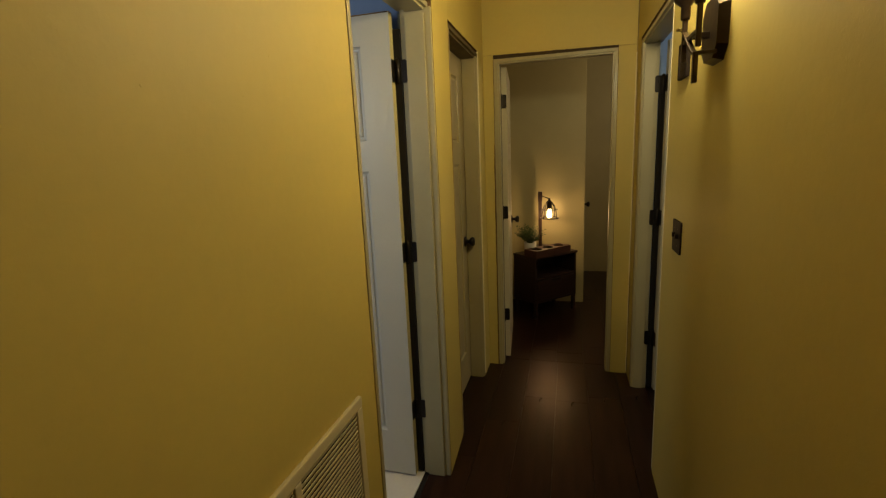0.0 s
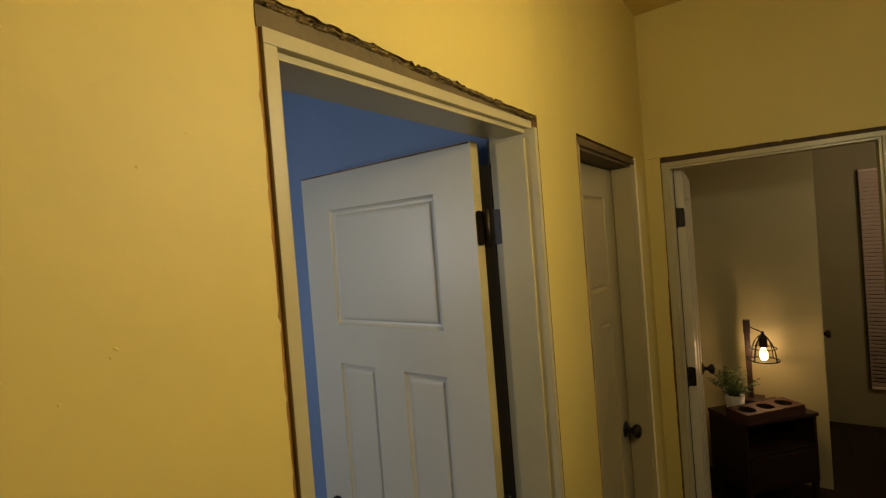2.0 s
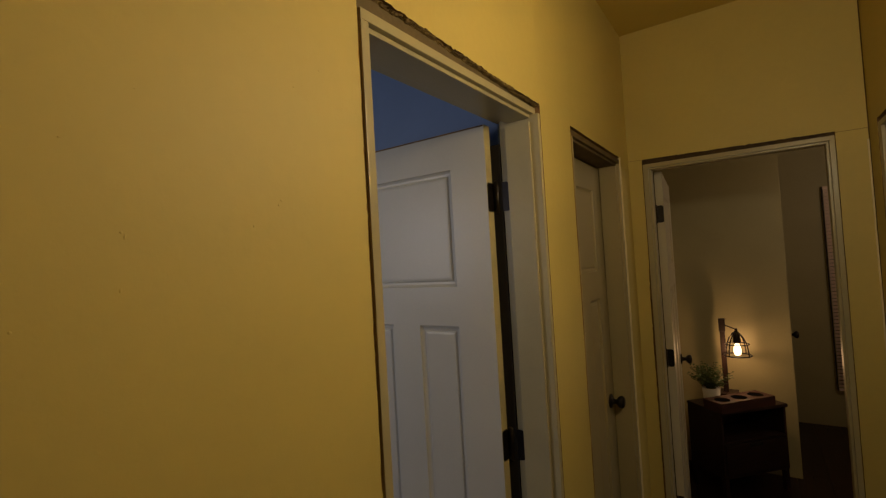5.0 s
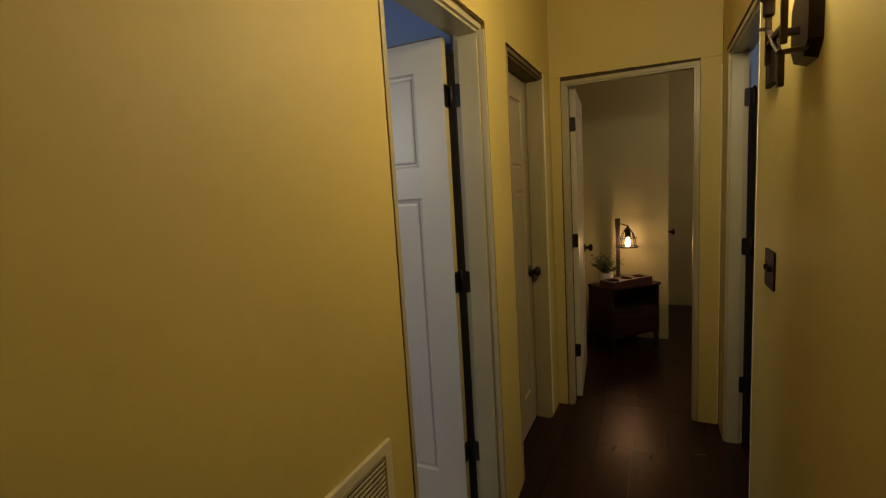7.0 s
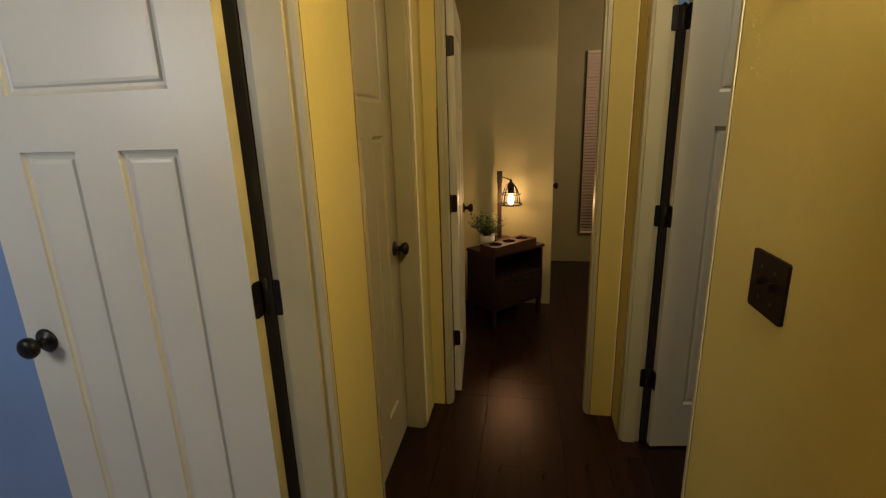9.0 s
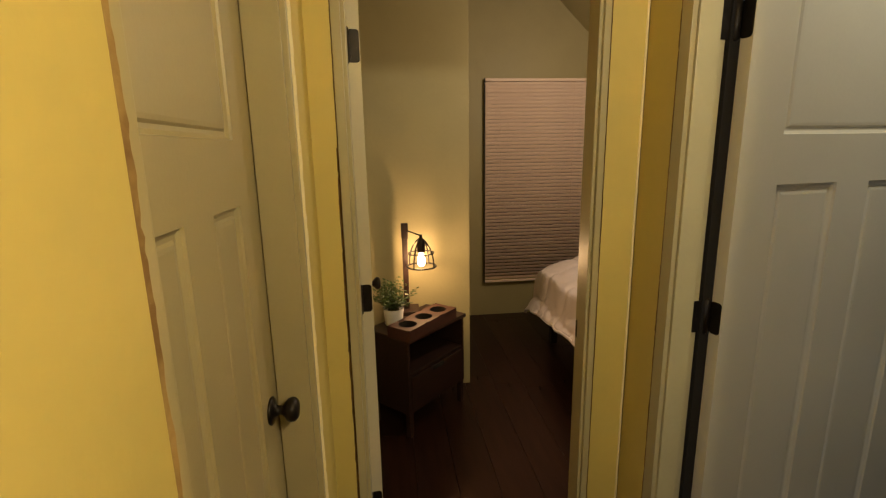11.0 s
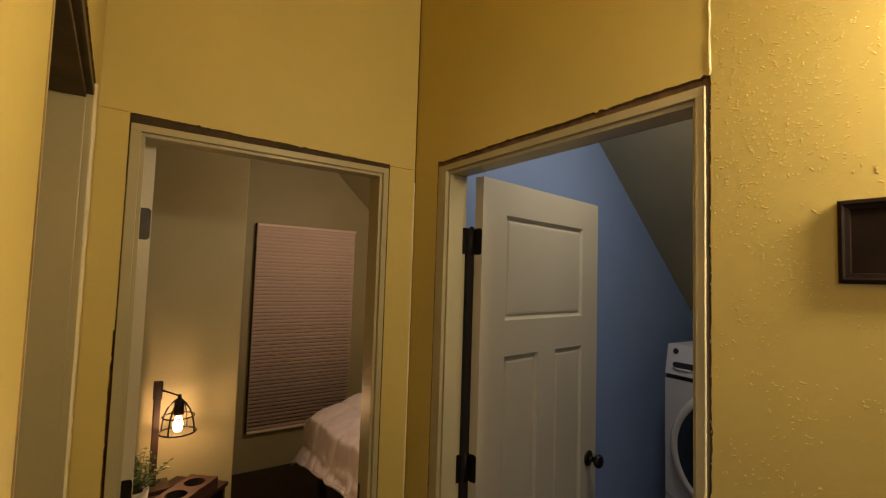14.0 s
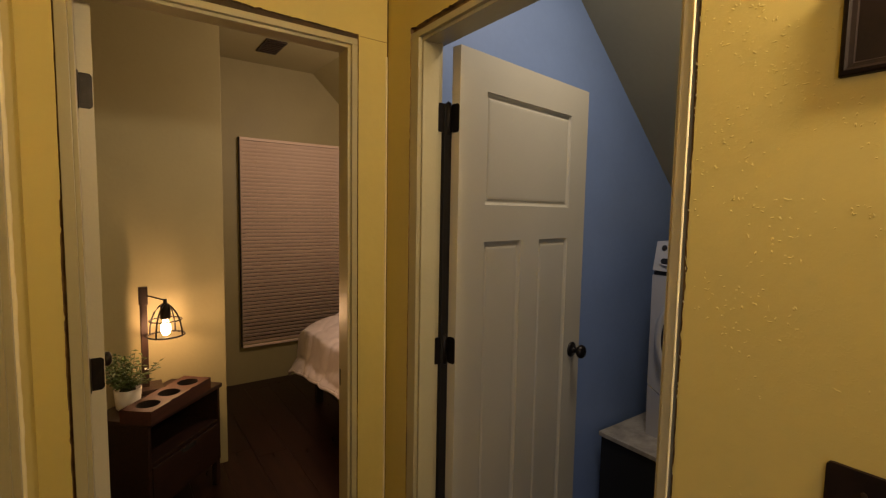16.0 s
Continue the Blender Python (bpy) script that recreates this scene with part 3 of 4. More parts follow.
def panel_face(bm, w, h, panels, y, out):
    """One face of a leaf in the x-z plane at depth y with moulded recessed panels; out is the outward sign along y."""
    xs = sorted({0, w, *(v for p in panels for v in (p[0], p[2]))})
    zs = sorted({0, h, *(v for p in panels for v in (p[1], p[3]))})

    def inside(x, z):
        return any(p[0] < x < p[2] and p[1] < z < p[3] for p in panels)

    for x0, x1 in zip(xs, xs[1:]):
        for z0, z1 in zip(zs, zs[1:]):
            if not inside((x0 + x1) / 2, (z0 + z1) / 2):
                bm.faces.new([bm.verts.new((x, y, z)) for x, z in ((x0, z0), (x1, z0), (x1, z1), (x0, z1))])
    for x0, z0, x1, z1 in panels:
        rings = []
        for inset, depth in ((0, 0), (0.002, 0.005), (0.009, 0.0098), (0.016, 0.0108), (0.021, 0.0065), (0.028, 0.0055)):
            yy = y - out * depth
            rings.append([bm.verts.new((x, yy, z)) for x, z in ((x0 + inset, z0 + inset), (x1 - inset, z0 + inset), (x1 - inset, z1 - inset), (x0 + inset, z1 - inset))])
        for a, b in zip(rings, rings[1:]):
            for i in range(4):
                k = (i + 1) % 4
                bm.faces.new((a[i], a[k], b[k], b[i]))
        bm.faces.new(rings[-1])


def door_leaf_mesh(w, h):
    """A three-panel moulded leaf: one wide panel over two tall ones; x from the hinge, thickness along y, 0 to 0.035."""
    T, stile, mid = 0.035, 0.128, 0.115
    if w < 0.64:
        stile, mid = 0.105, 0.10
    half = (w - 2 * stile - mid) / 2
    panels = [(stile, 1.543, w - stile, 1.912), (stile, 0.215, stile + half, 1.418), (w - stile - half, 0.215, w - stile, 1.418)]
    bm = bmesh.new()
    panel_face(bm, w, h, panels, 0, -1)
    panel_face(bm, w, h, panels, T, 1)
    for x in (0, w):
        f = bm.faces.new([bm.verts.new(p) for p in ((x, 0, 0), (x, T, 0), (x, T, h), (x, 0, h))])
        f.material_index = 2
    for z in (0, h):
        f = bm.faces.new([bm.verts.new(p) for p in ((0, 0, z), (w, 0, z), (w, T, z), (0, T, z))])
        f.material_index = 1
    bmesh.ops.remove_doubles(bm, verts=bm.verts, dist=0.0004)
    bmesh.ops.recalc_face_normals(bm, faces=bm.faces)
    return bm


def knob_profile():
    return [(0.0, 0.0), (0.032, 0.0), (0.033, 0.004), (0.028, 0.008), (0.014, 0.011), (0.011, 0.018), (0.011, 0.027), (0.018, 0.033), (0.026, 0.040), (0.0285, 0.048), (0.027, 0.056), (0.020, 0.062), (0.009, 0.064), (0.0, 0.0645)]


def door(name, pivot, rz, w, label, flip=False, knobs=True, hinges=True, paint=M_DOOR, edge=None, gap_shade=2.040, worn=False):
    """A leaf on its pin at pivot. At rz the leaf runs along its own +x; its hall-side face is at y = -0.040 (or +0.040 where flip)."""
    ob = empty(name, (*pivot, 0.0), rz)
    s = 1 if flip else -1
    gap = 0.007 if hinges else 0.0    # a wide gap at the hinge side
    leaf = part("leaf", door_leaf_mesh(w - gap, 2.030), [paint, M_STUD, edge or paint], ob)
    leaf.matrix_basis = pose(0.004 + gap, 0.005 if flip else -0.040, 0.010)
    for y in (leaf.matrix_basis.translation.y - 0.0006, leaf.matrix_basis.translation.y + 0.0344) if worn else ():
        part("worn_top_edge", box(0.006 + gap, y, 2.0350, w + 0.002, y + 0.0012, 2.0395), M_STUD, ob, "bare dark edge along the top")
    # A near-black strip stands in for the shade between leaf and jamb.
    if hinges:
        part("gap_shade_strip", box(-0.0055 if gap_shade > 2 else -0.018, -0.003 if s < 0 else -0.014, 0.010, 0.020, 0.014 if s < 0 else 0.003, gap_shade), M_SHADOWGAP, ob, "dark strip for the shade in the hinge gap")
    if knobs:
        for side in (-1, 1):
            y = (0.0225 * s) + side * 0.0175
            k = part("door_knob", lathe(knob_profile(), None, 24), M_BLACK, ob, "black round door knob", True)
            k.matrix_basis = Matrix.Translation((w - 0.060, y, 0.945)) @ pose(0, 0, 0, -90 * side, 0, 0)
        part("latch_plate", box(w + 0.004, 0.0225 * s - 0.012, 0.915, w + 0.0055, 0.0225 * s + 0.012, 0.975), M_BLACK, ob)
    if hinges:
        for z in (1.82, 1.077, 0.334):
            h = part("hinge", lathe([(0, -0.047), (0.006, -0.049), (0.0095, -0.046), (0.0095, 0.046), (0.006, 0.049), (0.0, 0.054)], pose(0, 0, z), 12), M_BLACK, ob, "black butt hinge", True)
            leafplate = part("hinge_leaf", rounded_plate(0.034, 0.089, 0.0022, 0.010), M_BLACK, h)
            leafplate.matrix_basis = Matrix.Translation((0.0028 + gap, s * 0.021, z))
            for dz in (-0.028, 0, 0.028):
                sc = part("screw", lathe([(0, 0.0006), (0.0035, 0.0004), (0.0035, 0.0)], pose(0.0026 + gap, s * (0.017 if dz else 0.028), z + dz, 0, -90, 0), 8), M_SCREW, h)
    return tagged(ob, label, "door", kind="structure")


def jamb_hinges(frame_ob, x, y, side, gap_shade=0.0):
    """The hinge leaves that are let into the jamb, in the frame's own axes."""
    # Shade of the rebate, put in as a thin black strip.
    if gap_shade:
        part("rebate_shade_strip", box(min(x, x + side * 0.0012), y + gap_shade, 0.01, max(x, x + side * 0.0012), y + 0.0188, 2.03), M_SHADOWGAP, frame_ob, "black strip for the shade in the rebate")
    for z in (1.82, 1.077, 0.334):
        p = part("hinge_leaf", rounded_plate(0.036, 0.089, 0.0022, 0.010), M_BLACK, frame_ob, "black hinge leaf")
        p.matrix_basis = Matrix.Translation((x, y, z)) @ pose(0, 0, 0, 0, 0, 0 if side > 0 else 180)
        for dz in (-0.028, 0, 0.028):
            part("screw", lathe([(0, 0.0006), (0.0035, 0.0004), (0.0035, 0.0)], pose(x + side * 0.0024, y + (0.004 if dz else -0.007), z + dz, 0, 90 * side, 0), 8), M_SCREW, p).matrix_basis = p.matrix_basis.inverted()


def strike(frame_ob, x, y, side):
    p = part("strike_plate", rounded_plate(0.030, 0.058, 0.0016, 0.004), M_BLACK, frame_ob, "black strike plate")
    p.matrix_basis = Matrix.Translation((x, y, 0.945)) @ pose(0, 0, 0, 0, 0, 0 if side > 0 else 180)


# first doorway in the west wall: frame x runs along -y -> use a turned frame
FA = (A0 + J, A1 + 0.002)
frame_a = door_frame("door_frame_1", FA[1] - FA[0], ATOP - 0.014, WALL_W, "cream painted door frame without casing in the west wall", 0.019, 0.017, BOW - 0.0005, rise=0.012, cut1=0.016)
frame_a.matrix_basis = pose(XL - 0.001, FA[0], 0, 0, 0, 90)
jamb_hinges(frame_a, FA[1] - FA[0] - 0.017, WALL_W - 0.019, -1)
strike(frame_a, 0.019, WALL_W - 0.020, 1)
door_a = door("door_1", (XL - WALL_W - 0.006, FA[1] - 0.018), 180 - 1.0, FA[1] - FA[0] - 0.044, "white three-panel door standing open into the bathroom", flip=True, edge=M_EDGE, gap_shade=1.98, worn=True)

FB = (B0 + 0.006, B1 - 0.004)
frame_b = door_frame("door_frame_2", FB[1] - FB[0], BTOP - 0.012, WALL_W, "olive cream door frame with a brown head", paint=M_DOOR_B, head=M_HEAD)
frame_b.matrix_basis = pose(XL - 0.001, FB[0], 0, 0, 0, 90)
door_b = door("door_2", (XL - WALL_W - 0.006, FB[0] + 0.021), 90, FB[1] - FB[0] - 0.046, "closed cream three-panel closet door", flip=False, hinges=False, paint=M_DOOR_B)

FC = (C0 + 0.007, C1 - 0.002)
frame_c = door_frame("door_frame_3", FC[1] - FC[0], CTOP - 0.013, WALL, "cream painted frame of the bedroom doorway", 0.024, 0.019)
frame_c.matrix_basis = pose(FC[0], YE + 0.001, 0)
jamb_hinges(frame_c, 0.024, WALL - 0.019, 1, 0.006)
strike(frame_c, FC[1] - FC[0] - 0.019, WALL - 0.020, -1)
door_c = door("door_3", (FC[0] + 0.026, YE + WALL + 0.006), 95.0, FC[1] - FC[0] - 0.051, "cream door standing open into the bedroom", flip=False, paint=M_DOOR_D)

FD = (D0 + J, D1 - 0.002)
frame_d = door_frame("door_frame_4", FD[1] - FD[0], DTOP - 0.016, WALL, "cream painted frame of the laundry doorway", 0.043, 0.019, cut0=0.018)
frame_d.matrix_basis = pose(XR + 0.001, FD[1], 0, 0, 0, -90)
jamb_hinges(frame_d, 0.043, WALL - 0.019, 1)
strike(frame_d, FD[1] - FD[0] - 0.019, WALL - 0.020, -1)
door_d = door("door_4", (XR + WALL + 0.006, FD[1] - 0.045), 8.6, FD[1] - FD[0] - 0.076, "cream three-panel door standing open into the laundry", flip=False, paint=M_DOOR_D, gap_shade=1.862)


bead(frame_d, [(FD[1] - FD[0] - 0.0008, 0.0, 0.02), (FD[1] - FD[0] - 0.0008, 0.0, DTOP - 0.02)], 0.0022)

# ---- hall things ----
def switch_plate():
    ob = empty("light_switch", (XR, 2.105, 1.155))
    p = part("cover_plate", rounded_plate(0.125, 0.116, 0.006, 0.006), M_PLATE, ob)
    p.matrix_basis = pose(0, 0, 0, 0, 0, 180)
    for dy in (-0.023, 0.023):
        part("toggle", box(-0.016, dy - 0.005, -0.004, -0.004, dy + 0.005, 0.012, 0.002), M_PLATE, ob)
        for dz in (-0.03, 0.03):
            part("screw", lathe([(0, 0.001), (0.0035, 0.0006), (0.0035, 0)], pose(-0.006, dy, dz, 0, -90, 0), 10), M_BRONZE, ob)
    return tagged(ob, "dark brown two-gang light switch on the mustard wall", "light switch")


switch_plate()


def plaque():
    """A small dark framed plate above the switch."""
    ob = empty("wall_plaque", (XR, 2.126, 1.765))
    part("backing", box(-0.008, -0.047, -0.045, -0.002, 0.047, 0.045), M_PLATE, ob, "very dark inset panel")
    bm = bmesh.new()
    rings = []
    for inset, out in ((0, 0), (0, -0.010), (0.002, -0.013), (0.006, -0.014), (0.009, -0.012), (0.014, -0.011), (0.016, -0.006)):
        w, h = 0.062 - inset, 0.060 - inset
        rings.append([bm.verts.new((out, y, z)) for y, z in ((-w, -h), (w, -h), (w, h), (-w, h))])
    for p, q in zip(rings, rings[1:]):
        for i in range(4):
            bm.faces.new((p[i], p[(i + 1) % 4], q[(i + 1) % 4], q[i]))
    bmesh.ops.recalc_face_normals(bm, faces=bm.faces)
    part("frame", bm, M_PLATE, ob, "moulded dark frame")
    return tagged(ob, "small dark brown framed plaque hanging on the wall", "plaque")


plaque()


def flat_strap(pts, wx, wz):
    """A flat bar bent along pts."""
    bm = bmesh.new()
    prev = None
    for p in pts:
        cur = [bm.verts.new((p[0] + dx, p[1], p[2] + dz)) for dx, dz in ((-wx, -wz), (wx, -wz), (wx, wz), (-wx, wz))]
        if prev:
            for i in range(4):
                bm.faces.new((prev[i], prev[(i + 1) % 4], cur[(i + 1) % 4], cur[i]))
        else:
            bm.faces.new(cur)
        prev = cur
    bm.faces.new(prev)
    bmesh.ops.recalc_face_normals(bm, faces=bm.faces)
    return bm


def sconce():
    ob = empty("wall_sconce", (XR, 1.748, 1.765))
    bm = bmesh.new()
    w, h, c = 0.080, 0.085, 0.034
    oct8 = [(w, h - c), (w - c, h), (-w + c, h), (-w, h - c), (-w, -h + c), (-w + c, -h), (w - c, -h), (w, -h + c)]
    lo = [bm.verts.new((0, y, z + 0.010)) for y, z in oct8]
    hi = [bm.verts.new((-0.026, y * 0.90, z * 0.90 + 0.010)) for y, z in oct8]
    bm.faces.new(lo)
    bm.faces.new(hi)
    for i in range(8):
        bm.faces.new((lo[i], lo[(i + 1) % 8], hi[(i + 1) % 8], hi[i]))
    bmesh.ops.recalc_face_normals(bm, faces=bm.faces)
    part("backplate", bm, M_BRONZE, ob, "dark bronze faceted backplate")
    part("arm", box(-0.074, -0.078, -0.008, -0.062, 0.084, 0.004, 0.002), M_BRONZE, ob)
    part("arm", box(-0.066, -0.008, -0.010, -0.020, 0.008, 0.006, 0.002), M_BRONZE, ob)
    part("cross_strap", flat_strap([(-0.070, -0.052 + 0.215 * f, -0.054 + 0.105 * math.sin(f * math.pi / 2) ** 1.3) for f in [i / 14 for i in range(15)]], 0.007, 0.0028), M_BRONZE, ob)
    part("lower_strap", box(-0.076, -0.062, -0.058, -0.020, -0.044, -0.049, 0.002), M_BRONZE, ob)
    part("drop_bar", box(-0.075, -0.064, -0.128, -0.063, -0.046, -0.050, 0.002), M_BRONZE, ob)
    for dy, low in ((-0.078, -0.042), (0.082, -0.054)):
        part("upright", box(-0.076, dy - 0.0065, low, -0.063, dy + 0.0065, 0.075, 0.002), M_BRONZE, ob)
        part("candle_cup", lathe([(0, 0.060), (0.011, 0.060), (0.013, 0.066), (0.013, 0.095), (0.031, 0.112), (0.032, 0.122), (0, 0.119)], pose(-0.0695, dy, 0), 20), M_BRONZE, ob, "", True)
        part("shade", lathe([(0.026, 0.119), (0.034, 0.15), (0.046, 0.21), (0.055, 0.36), (0.052, 0.36), (0.043, 0.21), (0.031, 0.15), (0.023, 0.121)], pose(-0.0695, dy, 0), 28), M_SHADE, ob, "frosted amber glass shade, lit", True).visible_shadow = False
    return tagged(ob, "two-light dark bronze wall sconce with glass shades", "wall lamp")


sconce()


def wall_vent():
    y1, z1 = 1.315, 0.862
    w, h = 0.62, 0.56
    y0, z0 = y1 - w, z1 - h
    ob = empty("wall_vent", (XL, y0, z0))
    fr = 0.030
    for a in ((0, 0, w, fr), (0, h - fr, w, h), (0, fr, fr, h - fr), (w - fr, fr, w, h - fr), (w / 2 - 0.012, fr, w / 2 + 0.012, h - fr)):
        part("frame_bar", box(0, a[0], a[1], 0.012, a[2], a[3], 0.004), M_VENT, ob)
    part("backing", box(0.0005, fr, fr, 0.0015, w - fr, h - fr), M_SHADOWGAP, ob)
    bm0 = bmesh.new()
    add_box(bm0, -0.0009, 0, -0.0052, 0.0009, w / 2 - fr - 0.016, 0.0052)
    first = None
    n = int((h - 2 * fr) / 0.0128)
    for half in (fr + 0.002, w / 2 + 0.014):
        for i in range(n):
            m = Matrix.Translation((0.0070, half, fr + 0.008 + i * 0.0128)) @ pose(0, 0, 0, 0, 18, 0)
            if first is None:
                first = part("louvre", bm0, M_VENT, ob)
                first.matrix_basis = m
            else:
                o = new("louvre", first.data)
                o.parent, o.matrix_basis = ob, m
    return tagged(ob, "cream painted louvred return air vent in the wall", "air vent")


wall_vent()


# ---- bedroom things ----
NS_A = math.degrees(math.atan2(0.36, 0.35))


def nightstand():
    """Own axes: x along the front, y back from it; the near front corner is the origin."""
    ob = empty("nightstand", (-0.300, 4.345, 0), NS_A)
    W, D, H = 0.505, 0.30, 0.57
    part("top", box(-0.008, -0.008, H - 0.022, W + 0.008, D, H, 0.004), M_WALNUT, ob)
    part("side_panel", box(0, 0.004, 0.14, 0.018, D, H - 0.022, 0.002), M_WALNUT, ob)
    part("side_panel", box(W - 0.018, 0.004, 0.14, W, D, H - 0.022, 0.002), M_WALNUT, ob)
    part("back_panel", box(0.018, D - 0.008, 0.14, W - 0.018, D, H - 0.022), M_WALNUT, ob)
    part("shelf", box(0.018, 0.006, 0.355, W - 0.018, D - 0.008, 0.373, 0.002), M_WALNUT, ob)
    part("bottom_panel", box(0.018, 0.006, 0.14, W - 0.018, D - 0.008, 0.158, 0.002), M_WALNUT, ob)
    dr = part("drawer_front", box(0.022, 0.000, 0.162, W - 0.022, 0.018, 0.350, 0.003), M_WALNUT, ob)
    # No slot is cut; a dark plate gives the shade inside it.
    part("slot_shade", box(W / 2 - 0.05, -0.0008, 0.325, W / 2 + 0.05, 0.002, 0.346), M_SHADOWGAP, dr)
    for x in (0.004, W - 0.034):
        for y in (0.006, D - 0.036):
            part("leg", box(x, y, 0, x + 0.030, y + 0.030, 0.14, 0.003), M_WALNUT, ob)
    return tagged(ob, "dark walnut nightstand with open shelf and drawer", "nightstand")


nightstand()


def candle_box():
    bx, by = Vector((-0.345, 4.365)), Vector((-0.060, 4.690))
    ang = math.degrees(math.atan2(by.y - bx.y, by.x - bx.x))
    ob = empty("candle_tray", ((bx.x + by.x) / 2, (bx.y + by.y) / 2, 0.57), ang)
    L, W, H, R = 0.435, 0.150, 0.062, 0.048
    bm = bmesh.new()
    cs = (-0.138, 0.0, 0.138)
    seg = 24
    bounds = [-L / 2, -0.069, 0.069, L / 2]
    for c, x0, x1 in zip(cs, bounds, bounds[1:]):
        ring, sq, low = [], [], []
        for i in range(seg):
            a = 2 * math.pi * i / seg
            ca, sa = math.cos(a), math.sin(a)
            ring.append(bm.verts.new((c + R * ca, R * sa, H)))
            low.append(bm.verts.new((c + R * ca, R * sa, 0.012)))
            k = min((((x1 if ca > 0 else x0) - c) / ca) if abs(ca) > 1e-6 else 9, (W / 2 / abs(sa)) if abs(sa) > 1e-6 else 9)
            sq.append(bm.verts.new((c + k * ca, k * sa, H)))
        for i in range(seg):
            k = (i + 1) % seg
            bm.faces.new((ring[i], ring[k], sq[k], sq[i]))
            # Hole walls and floors are near-black, shade put into their colour.
            f = bm.faces.new((ring[i], ring[k], low[k], low[i]))
            f.material_index = 1
        f = bm.faces.new(low)
        f.material_index = 1
    for q in (((-L / 2, -W / 2), (L / 2, -W / 2)), ((L / 2, -W / 2), (L / 2, W / 2)), ((L / 2, W / 2), (-L / 2, W / 2)), ((-L / 2, W / 2), (-L / 2, -W / 2))):
        bm.faces.new([bm.verts.new(p) for p in ((*q[0], 0), (*q[1], 0), (*q[1], H), (*q[0], H))])
    # fill the corners of the top
    bmesh.ops.remove_doubles(bm, verts=bm.verts, dist=0.0003)
    add_box(bm, -L / 2 + 0.001, -W / 2 + 0.001, 0.0005, L / 2 - 0.001, W / 2 - 0.001, 0.010)
    bmesh.ops.recalc_face_normals(bm, faces=bm.faces)
    part("body", bm, [M_BOXWOOD, M_FRAME_DARK], ob)
    return tagged(ob, "reddish wooden tray with three round holes on the nightstand", "tray")


candle_box()


def table_lamp():
    ob = empty("table_lamp", (-0.285, 4.79, 0.57), 0)
    part("base", box(-0.075, -0.075, 0, 0.075, 0.075, 0.024, 0.004), M_WALNUT, ob)
    part("post", box(-0.016, -0.016, 0.024, 0.016, 0.016, 0.470, 0.003), M_POST, ob, "reddish wood lamp post")
    part("post_cap", box(-0.020, -0.020, 0.455, 0.020, 0.020, 0.545, 0.003), M_POST, ob)
    tip = Vector((0.089, -0.102, 0.485))
    part("arm", tube([(0, 0, 0.505), tip * 0.5 + Vector((0, 0, 0.254)), tip], 0.004, 8), M_BLACK, ob)
    cx, cy, top = tip.x, tip.y, 0.470
    part("socket", lathe([(0, 0.022), (0.008, 0.022), (0.010, 0.0), (0.022, -0.012), (0.024, -0.075), (0.020, -0.080), (0, -0.080)], pose(cx, cy, top), 16), M_BLACK, ob, "", True)
    cage = part("cage", tube([(cx + 0.083 * math.cos(a), cy + 0.083 * math.sin(a), top - 0.163) for a in [2 * math.pi * i / 32 for i in range(32)]], 0.0046, 6, True), M_BLACK, ob, "black wire cage shade")
    part("wire", tube([(cx + 0.072 * math.cos(a), cy + 0.072 * math.sin(a), top - 0.085) for a in [2 * math.pi * i / 32 for i in range(32)]], 0.0034, 6, True), M_BLACK, cage)
    for k in range(4):
        a = radians(55 + 90 * k)
        prof = [(0.012, -0.002), (0.034, -0.020), (0.056, -0.048), (0.072, -0.085), (0.080, -0.125), (0.083, -0.163)]
        part("wire", tube([(cx + r * math.cos(a), cy + r * math.sin(a), top + z) for r, z in prof], 0.0044, 6), M_BLACK, cage)
    b = part("bulb", lathe([(0.011, -0.080), (0.014, -0.092), (0.020, -0.106), (0.023, -0.126), (0.0225, -0.142), (0.018, -0.156), (0.009, -0.163), (0, -0.165)], pose(cx, cy, top), 20), M_BULB, ob, "glowing warm bulb", True)
    b.visible_shadow = False
    return tagged(ob, "wooden post lamp with wire cage and lit bulb", "table lamp")


table_lamp()


